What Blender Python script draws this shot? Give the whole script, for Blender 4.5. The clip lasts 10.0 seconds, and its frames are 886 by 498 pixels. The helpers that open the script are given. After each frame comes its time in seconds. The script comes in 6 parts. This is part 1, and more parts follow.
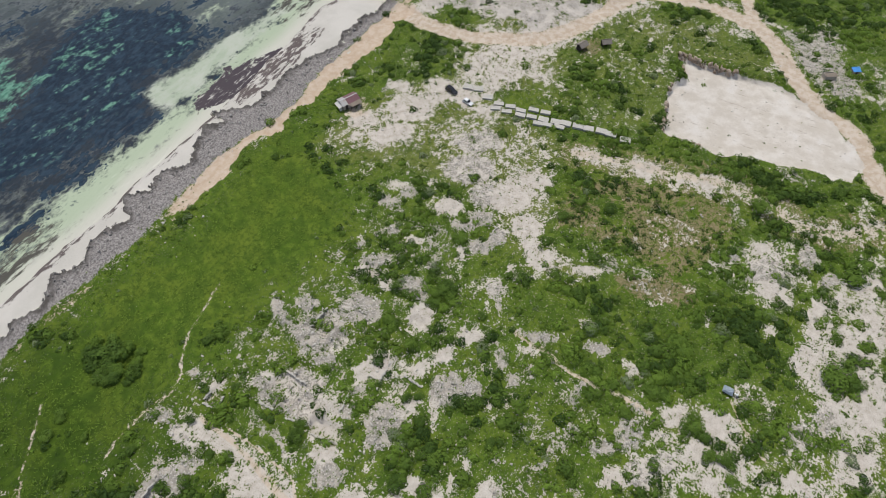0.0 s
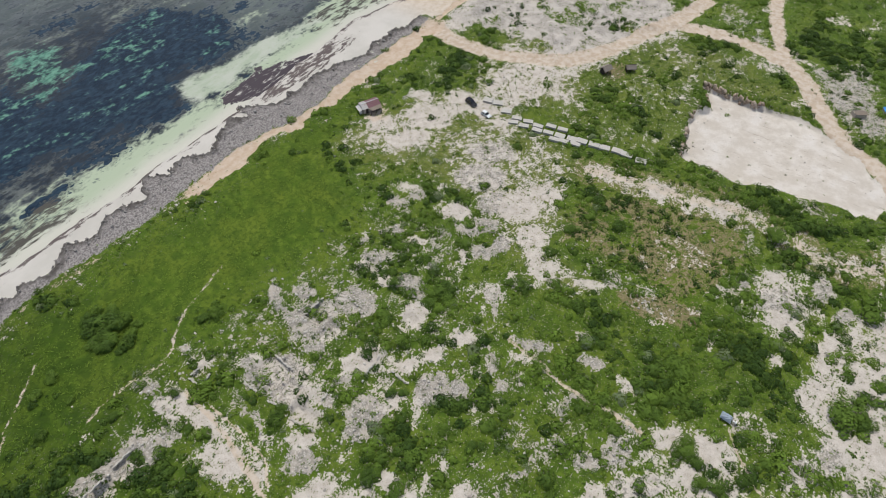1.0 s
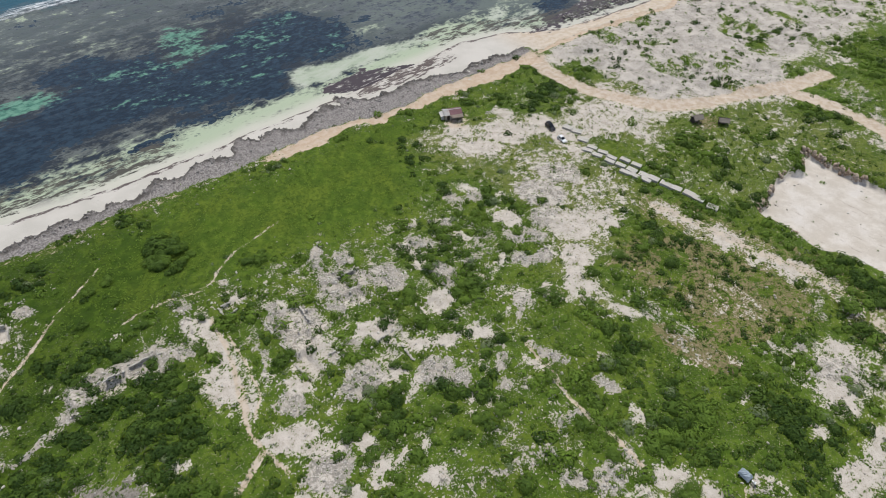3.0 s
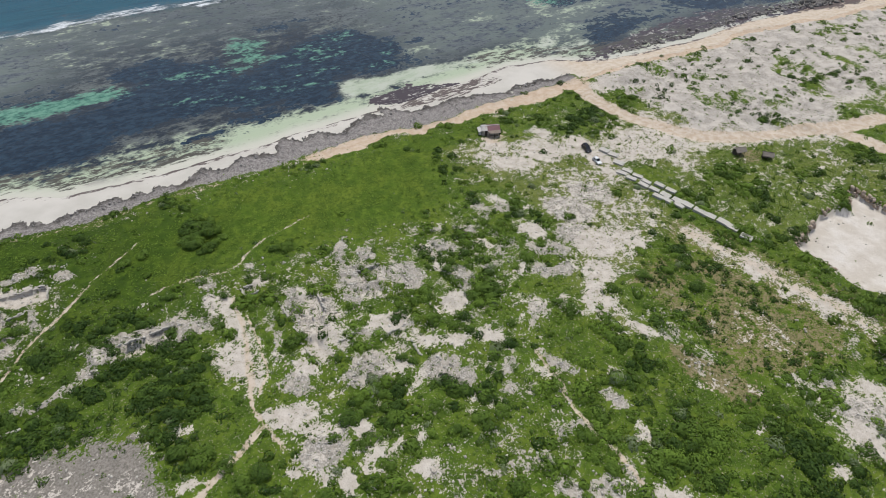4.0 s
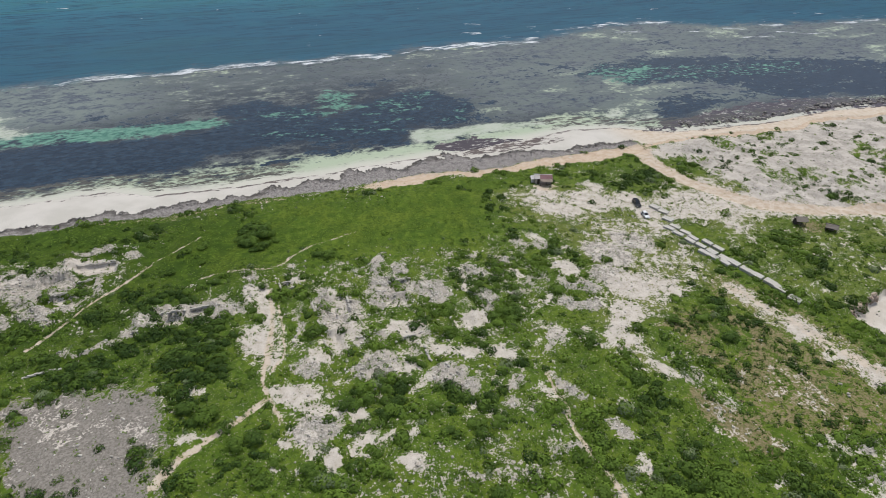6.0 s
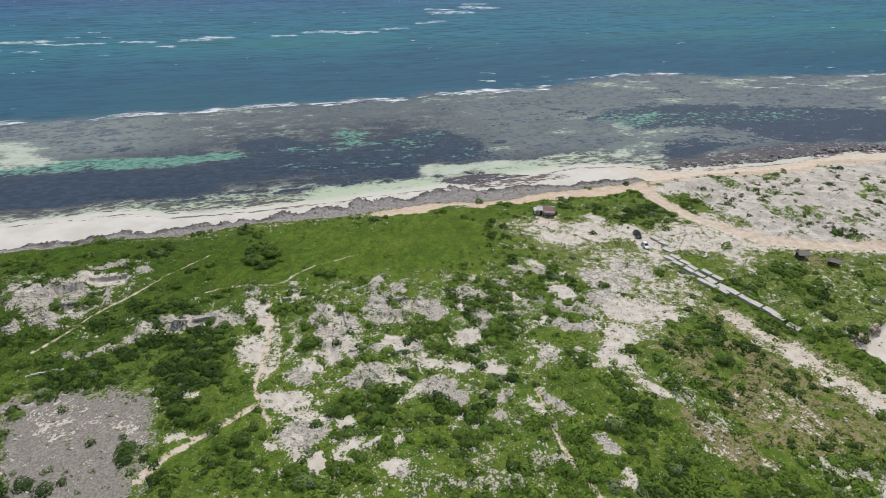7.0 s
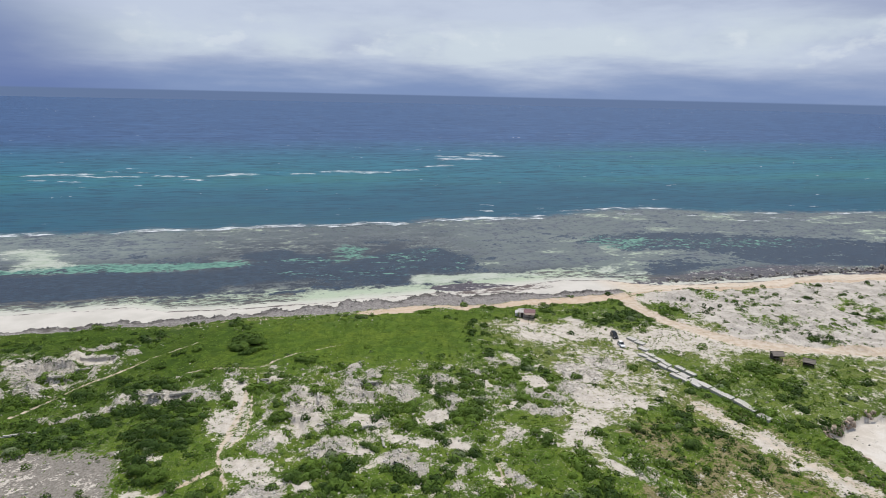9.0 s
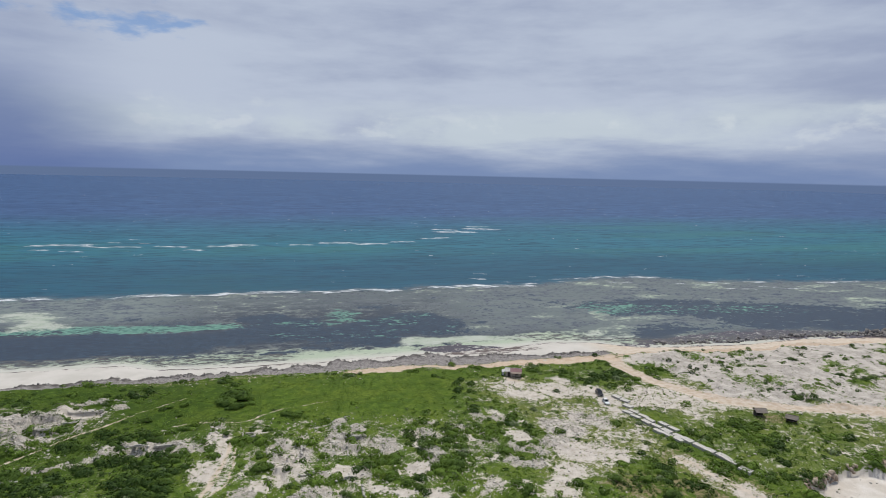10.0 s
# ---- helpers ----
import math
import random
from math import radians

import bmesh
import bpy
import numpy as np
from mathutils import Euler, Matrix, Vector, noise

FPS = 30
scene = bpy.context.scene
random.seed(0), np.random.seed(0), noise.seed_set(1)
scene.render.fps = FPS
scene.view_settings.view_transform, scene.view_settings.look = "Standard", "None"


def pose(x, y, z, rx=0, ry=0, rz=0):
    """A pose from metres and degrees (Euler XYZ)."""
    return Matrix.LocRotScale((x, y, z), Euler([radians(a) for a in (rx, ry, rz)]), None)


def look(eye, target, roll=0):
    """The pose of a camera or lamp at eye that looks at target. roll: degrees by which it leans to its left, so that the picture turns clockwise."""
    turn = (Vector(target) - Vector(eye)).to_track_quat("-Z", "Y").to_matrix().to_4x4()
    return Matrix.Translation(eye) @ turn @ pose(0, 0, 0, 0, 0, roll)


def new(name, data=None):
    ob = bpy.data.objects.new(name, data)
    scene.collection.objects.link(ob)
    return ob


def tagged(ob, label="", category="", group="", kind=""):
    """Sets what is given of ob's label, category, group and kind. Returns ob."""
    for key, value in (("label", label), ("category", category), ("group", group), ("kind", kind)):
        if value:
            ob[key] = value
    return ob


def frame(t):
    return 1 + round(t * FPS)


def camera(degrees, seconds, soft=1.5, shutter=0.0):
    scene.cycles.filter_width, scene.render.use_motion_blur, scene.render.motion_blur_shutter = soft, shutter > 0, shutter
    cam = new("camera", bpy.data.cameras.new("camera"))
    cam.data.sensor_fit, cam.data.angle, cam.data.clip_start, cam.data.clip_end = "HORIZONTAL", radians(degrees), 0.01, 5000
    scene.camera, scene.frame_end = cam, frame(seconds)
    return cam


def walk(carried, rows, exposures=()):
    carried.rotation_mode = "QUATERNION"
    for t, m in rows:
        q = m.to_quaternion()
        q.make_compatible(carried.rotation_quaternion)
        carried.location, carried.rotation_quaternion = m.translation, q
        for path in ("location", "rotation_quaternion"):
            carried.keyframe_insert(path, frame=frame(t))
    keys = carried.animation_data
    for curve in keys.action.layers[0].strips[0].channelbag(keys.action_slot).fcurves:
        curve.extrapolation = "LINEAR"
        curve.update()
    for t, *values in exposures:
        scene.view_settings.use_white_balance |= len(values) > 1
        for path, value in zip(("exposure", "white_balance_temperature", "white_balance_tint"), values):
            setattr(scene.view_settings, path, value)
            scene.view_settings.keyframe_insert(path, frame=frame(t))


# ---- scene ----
# Camera: a drone that backs away from the shore, sinking and levelling its view
cam = camera(75.2, 10.0, soft=0.7)
METRES, EYE, TILT, LEAN, TURN = 110.0, 122.9, -57.588, -0.544, -59.0
ROWS = [
    (0.0, 0.0, 0.0, 0.0, 0.0, 0.0, -0.0),
    (0.5, 0.035, 0.0038, -0.0395, 1.4, 1.88, -2.23),
    (1.0, 0.0704, 0.0092, -0.0781, 2.99, 3.63, -4.8),
    (1.5, 0.1075, 0.0142, -0.115, 5.02, 5.05, -7.96),
    (2.0, 0.1453, 0.0214, -0.1508, 7.18, 6.34, -11.22),
    (2.5, 0.1852, 0.0287, -0.1831, 9.39, 7.46, -14.42),
    (4.0, 0.3104, 0.06, -0.268, 15.76, 10.96, -23.26),
    (4.5, 0.3537, 0.0733, -0.2932, 17.82, 12.34, -25.85),
    (5.0, 0.3976, 0.0872, -0.3167, 19.74, 13.72, -28.13),
    (5.5, 0.4407, 0.1025, -0.339, 21.55, 15.08, -30.23),
    (7.0, 0.5683, 0.1522, -0.399, 24.87, 20.92, -33.91),
    (7.5, 0.6104, 0.169, -0.4189, 25.28, 23.88, -34.51),
    (8.0, 0.6507, 0.1858, -0.4386, 25.61, 27.28, -35.08),
    (8.5, 0.6895, 0.2031, -0.4572, 25.88, 30.99, -35.6),
    (9.0, 0.7267, 0.2199, -0.4773, 25.78, 34.85, -35.69),
    (9.5, 0.7641, 0.2344, -0.4988, 25.71, 38.66, -35.7),
    (10.0, 0.8027, 0.2416, -0.519, 25.68, 42.53, -35.74),
]
walk(cam, [(t, pose(0, 0, EYE, TILT, LEAN, TURN) @ pose(METRES * x, METRES * y, METRES * z, 90 + pitch, roll, yaw)) for t, x, y, z, yaw, pitch, roll in ROWS],
     exposures=[(0.0, -0.06), (2.5, 0.0), (6.0, 0.0), (7.0, 0.08), (8.0, 0.15), (8.6, 0.2), (9.3, 0.12), (10.0, 0.0)])


# ---------------------------------------------------------------- nodes
class Nodes:
    """A short way to write node trees."""

    def __init__(self, tree):
        self.tree = tree
        tree.nodes.clear()

    def add(self, kind, settings=None, **sockets):
        node = self.tree.nodes.new(kind)
        for key, value in (settings or {}).items():
            setattr(node, key, value)
        for key, value in sockets.items():
            self.put(node, key.replace("_", " "), value)
        return node

    def put(self, node, key, value):
        socket = node.inputs[int(key[1:])] if key[0] == "i" and key[1:].isdigit() else node.inputs[key]
        if isinstance(value, bpy.types.NodeSocket):
            self.tree.links.new(value, socket)
        else:
            socket.default_value = value

    def math(self, op, a, b=0.0, c=0.0, clamp=False):
        return self.add("ShaderNodeMath", {"operation": op, "use_clamp": clamp}, i0=a, i1=b, i2=c).outputs[0]

    def mix(self, fac, a, b, blend="MIX"):
        node = self.add("ShaderNodeMix", {"data_type": "RGBA", "blend_type": blend}, i0=fac)
        for i, v in ((6, a), (7, b)):
            self.put(node, f"i{i}", (*v, 1.0) if isinstance(v, tuple) and len(v) == 3 else v)
        return node.outputs[2]

    def noise(self, vector, scale, detail=4.0, rough=0.55):
        return self.add("ShaderNodeTexNoise", Vector=vector, Scale=scale, Detail=detail, Roughness=rough).outputs[0]

    def step(self, value, low, high):
        return self.add("ShaderNodeMapRange", {"interpolation_type": "SMOOTHSTEP"}, i0=value, i1=low, i2=high).outputs[0]

    def attr(self, name):
        return self.add("ShaderNodeAttribute", {"attribute_name": name}).outputs["Fac"]

    def scaled(self, vector, x, y, z):
        return self.add("ShaderNodeMapping", Vector=vector, Scale=(x, y, z)).outputs[0]


def material(name):
    m = bpy.data.materials.new(name)
    m.use_nodes = True
    return m, Nodes(m.node_tree)


def surface(n, colour, rough, bump=None, strength=0.3, reach=0.1, metal=0.0, spec=0.5):
    """Closes a material with a Principled shader."""
    sh = n.add("ShaderNodeBsdfPrincipled", Roughness=rough, Metallic=metal)
    n.put(sh, "Base Color", (*colour, 1.0) if isinstance(colour, tuple) and len(colour) == 3 else colour)
    n.put(sh, "Specular IOR Level", spec)
    if bump is not None:
        n.put(sh, "Normal", n.add("ShaderNodeBump", Height=bump, Strength=strength, Distance=reach).outputs[0])
    n.add("ShaderNodeOutputMaterial", Surface=sh.outputs[0])
    return sh


# ---------------------------------------------------------------- world and sun
SUN_UP, SUN_TURN = radians(68), radians(35)   # height; turn from +y towards +x
HOLE = (-0.223, 0.950, 0.217)    # a rift of blue in the cloud
world = bpy.data.worlds.new("sky")
scene.world = world
world.use_nodes = True
n = Nodes(world.node_tree)
d = n.add("ShaderNodeTexCoord").outputs["Generated"]
up = n.add("ShaderNodeSeparateXYZ", Vector=d).outputs[2]
sky = n.add("ShaderNodeTexSky", {"sky_type": "NISHITA", "sun_disc": False, "sun_elevation": SUN_UP, "sun_rotation": SUN_TURN})
flat = n.scaled(d, 1.0, 1.0, 4.5)
big = n.noise(flat, 1.7, 5.0, 0.55)
fine = n.noise(flat, 5.5, 6.0, 0.6)
lump = n.math("ADD", n.math("MULTIPLY", big, 0.7), n.math("MULTIPLY", fine, 0.3))
cloud = n.mix(n.step(lump, 0.36, 0.62), (0.355, 0.415, 0.575), (0.53, 0.60, 0.735))
# a bright, torn band low over the sea, and rain under it
edge = n.math("ADD", up, n.math("MULTIPLY", n.math("SUBTRACT", n.noise(n.scaled(d, 1, 1, 7.0), 2.6, 6.0, 0.6), 0.5), 0.10))
band = n.math("MULTIPLY", n.step(edge, 0.035, 0.065), n.math("SUBTRACT", 1.0, n.step(edge, 0.085, 0.125)))
torn = n.step(n.noise(n.scaled(d, 1, 1, 2.2), 3.3, 6.0, 0.6), 0.36, 0.58)
cloud = n.mix(n.math("MULTIPLY", n.math("MULTIPLY", band, torn), 0.85), cloud, (0.60, 0.68, 0.75))
puff = n.math("MULTIPLY", n.step(n.noise(n.scaled(d, 1, 1, 2.0), 11.0, 5.0, 0.55), 0.56, 0.66), band)
cloud = n.mix(n.math("MULTIPLY", puff, 0.4), cloud, (0.72, 0.78, 0.82))
rain = n.math("SUBTRACT", 1.0, n.step(edge, 0.0, 0.06))
cloud = n.mix(n.math("MULTIPLY", rain, 0.85), cloud, (0.175, 0.260, 0.475))
side = n.add("ShaderNodeSeparateXYZ", Vector=d)
left = n.math("MULTIPLY", n.math("SUBTRACT", 1.0, n.step(n.math("ADD", side.outputs[0], n.math("MULTIPLY", n.math("SUBTRACT", big, 0.5), 0.3)), -0.36, -0.10)), n.math("SUBTRACT", 1.0, n.step(edge, 0.06, 0.24)))
cloud = n.mix(n.math("MULTIPLY", left, 0.85), cloud, (0.13, 0.19, 0.40))
cloud = n.mix(n.math("SUBTRACT", 1.0, n.step(up, -0.003, 0.0)), cloud, (0.132, 0.192, 0.335))
hole = n.add("ShaderNodeVectorMath", {"operation": "DOT_PRODUCT"}, i0=d, i1=HOLE).outputs["Value"]
hole = n.math("ADD", hole, n.math("MULTIPLY", n.math("SUBTRACT", n.noise(n.scaled(d, 1, 1, 3.0), 7.0, 5.0, 0.6), 0.5), 0.05))
cloud = n.mix(n.math("MULTIPLY", n.step(hole, 0.999, 1.006), 0.65), cloud, (0.16, 0.33, 0.66))
gap = n.math("MAXIMUM", n.math("MULTIPLY", n.step(n.noise(flat, 2.3, 4.0, 0.5), 0.47, 0.58), n.step(up, 0.42, 0.6)), 0.0)
clear = n.add("ShaderNodeBackground", Color=sky.outputs[0], Strength=0.09)
over = n.add("ShaderNodeBackground", Color=cloud, Strength=0.90)
both = n.add("ShaderNodeMixShader", i0=n.math("SUBTRACT", 1.0, gap), i1=clear.outputs[0], i2=over.outputs[0])
n.add("ShaderNodeOutputWorld", Surface=both.outputs[0])

sun = new("sun", bpy.data.lights.new("sun", "SUN"))
sun.data.energy, sun.data.angle, sun.data.color = 3.25, radians(2.5), (1.0, 0.952, 0.885)
sun.matrix_world = look((0, 0, 0), (-math.sin(SUN_TURN) * math.cos(SUN_UP), -math.cos(SUN_TURN) * math.cos(SUN_UP), -math.sin(SUN_UP)))


# ---------------------------------------------------------------- the plan, in metres: x along the shore, y out to sea
WEED_A = [(-150, 184), (-95, 181), (-60.4, 177.6), (-45.3, 172.6), (-24.9, 172.9), (-8.5, 172.1), (1.8, 181.3), (-3.3, 198.1), (6.6, 199.3), (21.2, 195.4), (38.1, 187.9),
    (36.4, 171.1), (49.3, 176), (60, 185.5), (82.4, 191), (98.1, 185.5), (106.2, 167.1), (99, 148), (68.6, 148.3), (63.8, 135.3), (48.6, 142),
    (36.5, 144), (26.5, 147.5), (13.7, 149.9), (-1.9, 146.9), (-11.5, 147.3), (-17.8, 137.6), (-35.4, 139.8), (-47, 143.6), (-56.6, 141), (-95, 146), (-150, 150)]
TURQ_A = [(-130, 187), (-100, 189), (-80, 192), (-61.8, 191.3), (-46.1, 187.8), (-36, 186.9), (-24.5, 184.9), (-12.7, 183.4), (-4.5, 184.7), (0.8, 179.5), (-5.4, 174.3), (-11.3, 174.3),
    (-24.7, 174.3), (-37.6, 175.2), (-45.4, 174), (-60.5, 178.5), (-95, 180), (-130, 182)]
TURQ_B = [(37.8, 179.3), (41.6, 192.9), (46.6, 203.8), (57.7, 200.4), (61.1, 194.6), (55.2, 186.2), (59.5, 179.1), (49.6, 177.1), (37.5, 171.1)]
TURQ_C = [(181.9, 190.9), (197.6, 193.6), (210.1, 188.2), (208.2, 176.7), (193, 169.3), (180, 172.4), (176.4, 180)]
TURQ_D = [(61.8, 186.7), (74.3, 186), (85.6, 181), (90.1, 169.5), (80.8, 162.1), (66.3, 162.5), (59.6, 171.5)]
PALE_A = [(67.9, 146.4), (74.7, 146.7), (93.5, 143.4), (98.4, 145.3), (110, 143.1), (121.6, 140.3), (133.4, 137.6), (125.4, 133.3), (113.2, 134.6),
    (100.3, 134.2), (92.8, 133.7), (83.7, 134.6), (73.9, 133.2), (67.9, 135), (65.6, 139.5)]
PALE_B = [(148.6, 136.5), (159.5, 140.8), (174.3, 134.3), (177, 126.5), (167.4, 125.6), (154.7, 126.9)]
PALE_C = [(-105.6, 221.8), (-91.8, 219.8), (-81.8, 212.2), (-76.3, 191.6), (-83.3, 188.6), (-95.6, 189.8)]
PURPLE_A = [(70.2, 128.2), (74.7, 130.9), (88.6, 132.8), (95.8, 128.2), (106.9, 122.8), (110.9, 120.5), (97.1, 122.1), (86.7, 120.3), (77.2, 122.3)]
WEED_R = [(170.2, 187.9), (193.8, 200.1), (226.3, 199.3), (274.1, 186.2), (314.4, 164.4), (370.4, 147.9), (304.9, 103.9), (263.4, 122.1),
    (234.4, 128.6), (198.6, 126.3), (172.7, 121.4), (175.8, 134.3), (193, 146.8), (216.3, 138.1), (229.1, 137.1), (223, 152.8), (205.7, 162),
    (186, 165.7)]
WET_ROCK = [(158.5, 114.5), (169.8, 121.4), (197.2, 124.9), (232.3, 126.5), (259.8, 119), (304.9, 103.9), (297.3, 98.7), (248.5, 109.9),
    (212.5, 108.2), (184.6, 111.2)]
BREAK = [(-115.2, 253.4), (-89.8, 250.5), (-67.6, 249.9), (-53.6, 251.5), (-41.5, 249.9), (-23.4, 249.4), (0.9, 249.9), (30, 249.1), (50.9, 245.3),
    (63.2, 249.1), (81.4, 244), (103.8, 250.2), (128, 250.5), (145, 247.8), (168, 246.4), (200, 252), (235, 262), (275, 262), (310.5, 238),
    (402, 222)]
ROCK_SEA = [(-300, 112), (-120, 114), (-53.3, 114.6), (-45.9, 115), (-36.8, 116.9), (-30.2, 113.6), (-22.8, 113.6), (-13.5, 114.9), (6.1, 112.8),
    (11.1, 116.5), (17.9, 113.5), (21.8, 117.8), (27.1, 117.3), (33, 114.5), (37.7, 121.1), (42.4, 117.1), (49.3, 119), (54.2, 114.2), (60.3, 116.3),
    (66.6, 120.2), (72.4, 117.7), (72.7, 122.4), (83.4, 115.1), (99.1, 114.5), (107, 113.8), (117, 109.8), (122.2, 112.2), (133.2, 110.9),
    (138.2, 109.4), (149.3, 107.7), (160, 108)]
ROCK_LAND = [(-300, 108), (-49.7, 111), (-35.9, 110.5), (-21.5, 108.1), (4.8, 109.7), (14.1, 108.4), (25.5, 107), (37.8, 108), (48.5, 108.2),
    (60.8, 109), (71.6, 106.5), (81.1, 104.8), (93, 104), (103.7, 106.5), (114.9, 105.6), (126.9, 105.5), (143, 104), (160, 105)]
GREEN_SEA = [(-300, 105), (-53.7, 111.2), (-45.6, 110.3), (-35.9, 108.1), (-21.6, 105.5), (6.3, 107.1), (13.9, 106.3), (22.7, 108.3), (31.2, 107.2),
    (35.3, 106.2), (39.5, 104.8), (44.3, 103.4), (54.7, 103.3), (66.1, 104.3), (75.3, 101.7), (86.9, 100.7), (98, 100.7), (109.5, 99.6),
    (118.3, 98.1), (132.7, 99.1), (137, 100), (150, 97)]
SHORE = [(-300, 134), (-120, 135), (-56.1, 133.5), (-47.4, 134.2), (-36.7, 132.8), (-25.7, 126.5), (-9.7, 124.2), (22.9, 123.4), (32.3, 123.6),
    (43, 124.6), (53.4, 124.6), (64.2, 124.4), (74.2, 123.9), (130.7, 129.1), (149.3, 124.4), (160.5, 117.1), (169.3, 113.8), (184.6, 111.2),
    (213, 108.6), (249, 110.4), (280.4, 106.1), (298.6, 100.4), (420, 92), (900, 55), (4000, -400), (42000, -4400)]
BERM = [(145, 103), (153.2, 103.8), (175.2, 103.4), (191.5, 101.9), (218.1, 97.9), (231.8, 102), (247.9, 100.2), (266.4, 96.2), (283.8, 92),
    (420, 78), (900, 36), (4000, -420), (42000, -4420)]
MEADOW = [(-13.7, 102.8), (-4.3, 103.6), (20.4, 105.7), (38.4, 98.8), (58.7, 103.8), (83.7, 100.2), 
    (93.5, 93.1), (85.2, 84.8), (74.9, 85.1), (71.7, 71), (62.6, 60.9), (54, 61.7), (47.2, 60.1), 
    (33.9, 66.9), (25.4, 61.4), (16.6, 65.4), (10.7, 70), (5.3, 71.4), (-5.1, 72.2), (-14.3, 72), 
    (-19.8, 70.5), (-27.8, 83.8)]
MEADOW_L = [(-69.8, 110.6), (-50.5, 110.2), (-31.6, 108.3), (-21.7, 86.3), (-27.2, 70.6), (-33.8, 71.3), 
    (-44.3, 93), (-58.2, 98.8), (-65.7, 96.4)]
QUARRY = [(171.3, 10), (173.8, 7), (172, -6.5), (176, -18), (168.1, -33.5), (160.5, -43), (154, -48.8), 
    (146.9, -47), (142.9, -38.6), (141.3, -28.1), (139.2, -20.6), (135.2, -12), (135.1, -3.7), (135.3, 2.4), 
    (146.1, 7), (159, 9.6)]
SCRUB_DARK = [(67.5, 20.5), (76.2, 9.4), (78.3, 2.8), (78.2, -8.9), (84.5, -20.8), (92.8, -21), 
    (94.8, -27.4), (90.7, -35.3), (89.8, -42), (82.6, -46.2), (73.3, -43.4), (70.7, -34.2), (63.1, -28.9), 
    (59.8, -21.1), (64.7, -14), (66.5, -3.7), (66.4, 4.9), (63.5, 15.4)]
BUSHFIELD = [(97, 22.2), (113.2, 10.8), (121.7, -18.3), (110.5, -24.4), (98.3, -20.7), (89.2, -15), 
    (91.2, 0.5), (88.6, 18.2)]
HEDGE_HUT = [(130.8, 97.8), (140.7, 93), (139.1, 78.8), (128.2, 70.2), (119.1, 75.1), (113.5, 84.1), 
    (120.5, 93)]
HEDGE_HUT2 = [(152.3, 88.8), (158.4, 83.3), (157, 75.4), (149.7, 74), (145.4, 82.5)]
GREEN_R = [(151.6, 47.8), (164.6, 29.5), (167.6, 11.4), (143.7, 6.8), (135.3, 7.4), (128.7, 22.4), 
    (127.7, 32.9), (129.8, 43.2)]
GREEN_R2 = [(184.9, 33.3), (191.2, 11.4), (188, -3), (183.9, -15.1), (176.3, -17.8), (176.4, -8), 
    (173.6, 9.6), (166.5, 26.3), (165.4, 41.8)]
GREEN_FAR_R = [(214.1, -1.8), (238.3, -40.8), (218.3, -43.8), (201.3, -38), (209.4, -29.4), (200.3, -20.3), 
    (205.5, -11.7)]
GREEN_FAR_R2 = [(171, -28.4), (173, -36.3), (178.4, -49.7), (163.8, -51.8), (162.6, -41.5)]
GREY_FLAT = [(-46.8, 41), (-37.3, 40), (-27.4, 38.3), (-21.4, 34.1), (-20, 26), (-21.6, 16), 
    (-45.4, 26.7)]
TRI_PATH = [(-4.6, 50), (1.7, 47.1), (4, 55.9), (5.8, 55), (5.9, 43.3), (4.7, 35.1), (1.2, 32.7), 
    (-1.3, 34.6), (-3.2, 40.4), (-4.3, 48)]
DRY_A = [(84.2, -0.8), (87.8, -9.7), (89.8, -19.1), (83.8, -19.6), (80.3, -12.4), (80.5, -3.7)]
SCRUB_L = [(-47.2, 45.3), (-41.7, 50.1), (-27.1, 53.1), (-15.3, 56.8), (-4.8, 44.6), (-4.7, 31.5), 
    (-7.6, 27), (-15.2, 23.8), (-20.8, 27.7), (-22.3, 36.7), (-32.4, 39.1), (-41.2, 41.1)]
SCRUB_L2 = [(-67.7, 103.3), (-59.9, 106), (-38.1, 99.4), (-29.7, 91.9), (-32.3, 89.4), (-45.2, 98.2), 
    (-54.7, 96.2), (-65.7, 96.4)]
DUNES = [(152.4, 100.5), (175.1, 101.1), (201.7, 97.9), (232.4, 96.6), (284.3, 90.3), (197.6, 31.9), 
    (172.6, 46.9), (155.8, 54.5), (154.9, 71), (154.3, 87.2)]
HEDGE_DITCH = [(120.2, 27.6), (121.4, 19.3), (124.5, 10.2), (127.5, 1.2), (130.3, -9.4), (131.2, -18.7), 
    (132.5, -24.6), (131.5, -32.4), (132.7, -38.1)]
HEDGE_COAST = [(71.6, 94.5), (80.1, 93.1), (93.5, 93.1), (103.9, 90.1), (117, 88.5)]
TRACK_A = [(144.4, 104.6), (141.7, 91.3), (142.6, 77.7), (147.9, 65.3), (154.6, 54), (165.1, 46.8), (180.2, 41.6), (197, 34.2), (205.9, 32.6),
    (218.2, 30)]
TRACK_B = [(197.6, 33.4), (201.3, 21.2), (201.6, 7.2), (199.7, -5.9), (191.6, -14.7), (182.4, -20.8), (172, -30.2), (167.3, -37.7), (163.7, -44),
    (151, -51.1), (145.1, -54.6)]
TRACK_B2 = [(200.2, -6), (207.1, -0.8), (231.8, 8.5), (268.3, 15.1), (318.3, 17.1)]
TRACK_C = [(115.1, 23.6), (118.8, 11.4), (121.4, -2.6), (125.1, -12.6), (126.1, -21.7), (125.2, -29.4), 
    (121.9, -34.7), (122.2, -40.3), (125.9, -48.1), (132.1, -56.5)]
PATH_A = [(31.1, 80.5), (23.9, 79.1), (17.4, 77.3), (13.5, 75.6), (9.5, 71.9), (4.9, 70.9), (1.2, 72.2), 
    (-4, 72.6), (-9, 73), (-12.5, 72.4)]
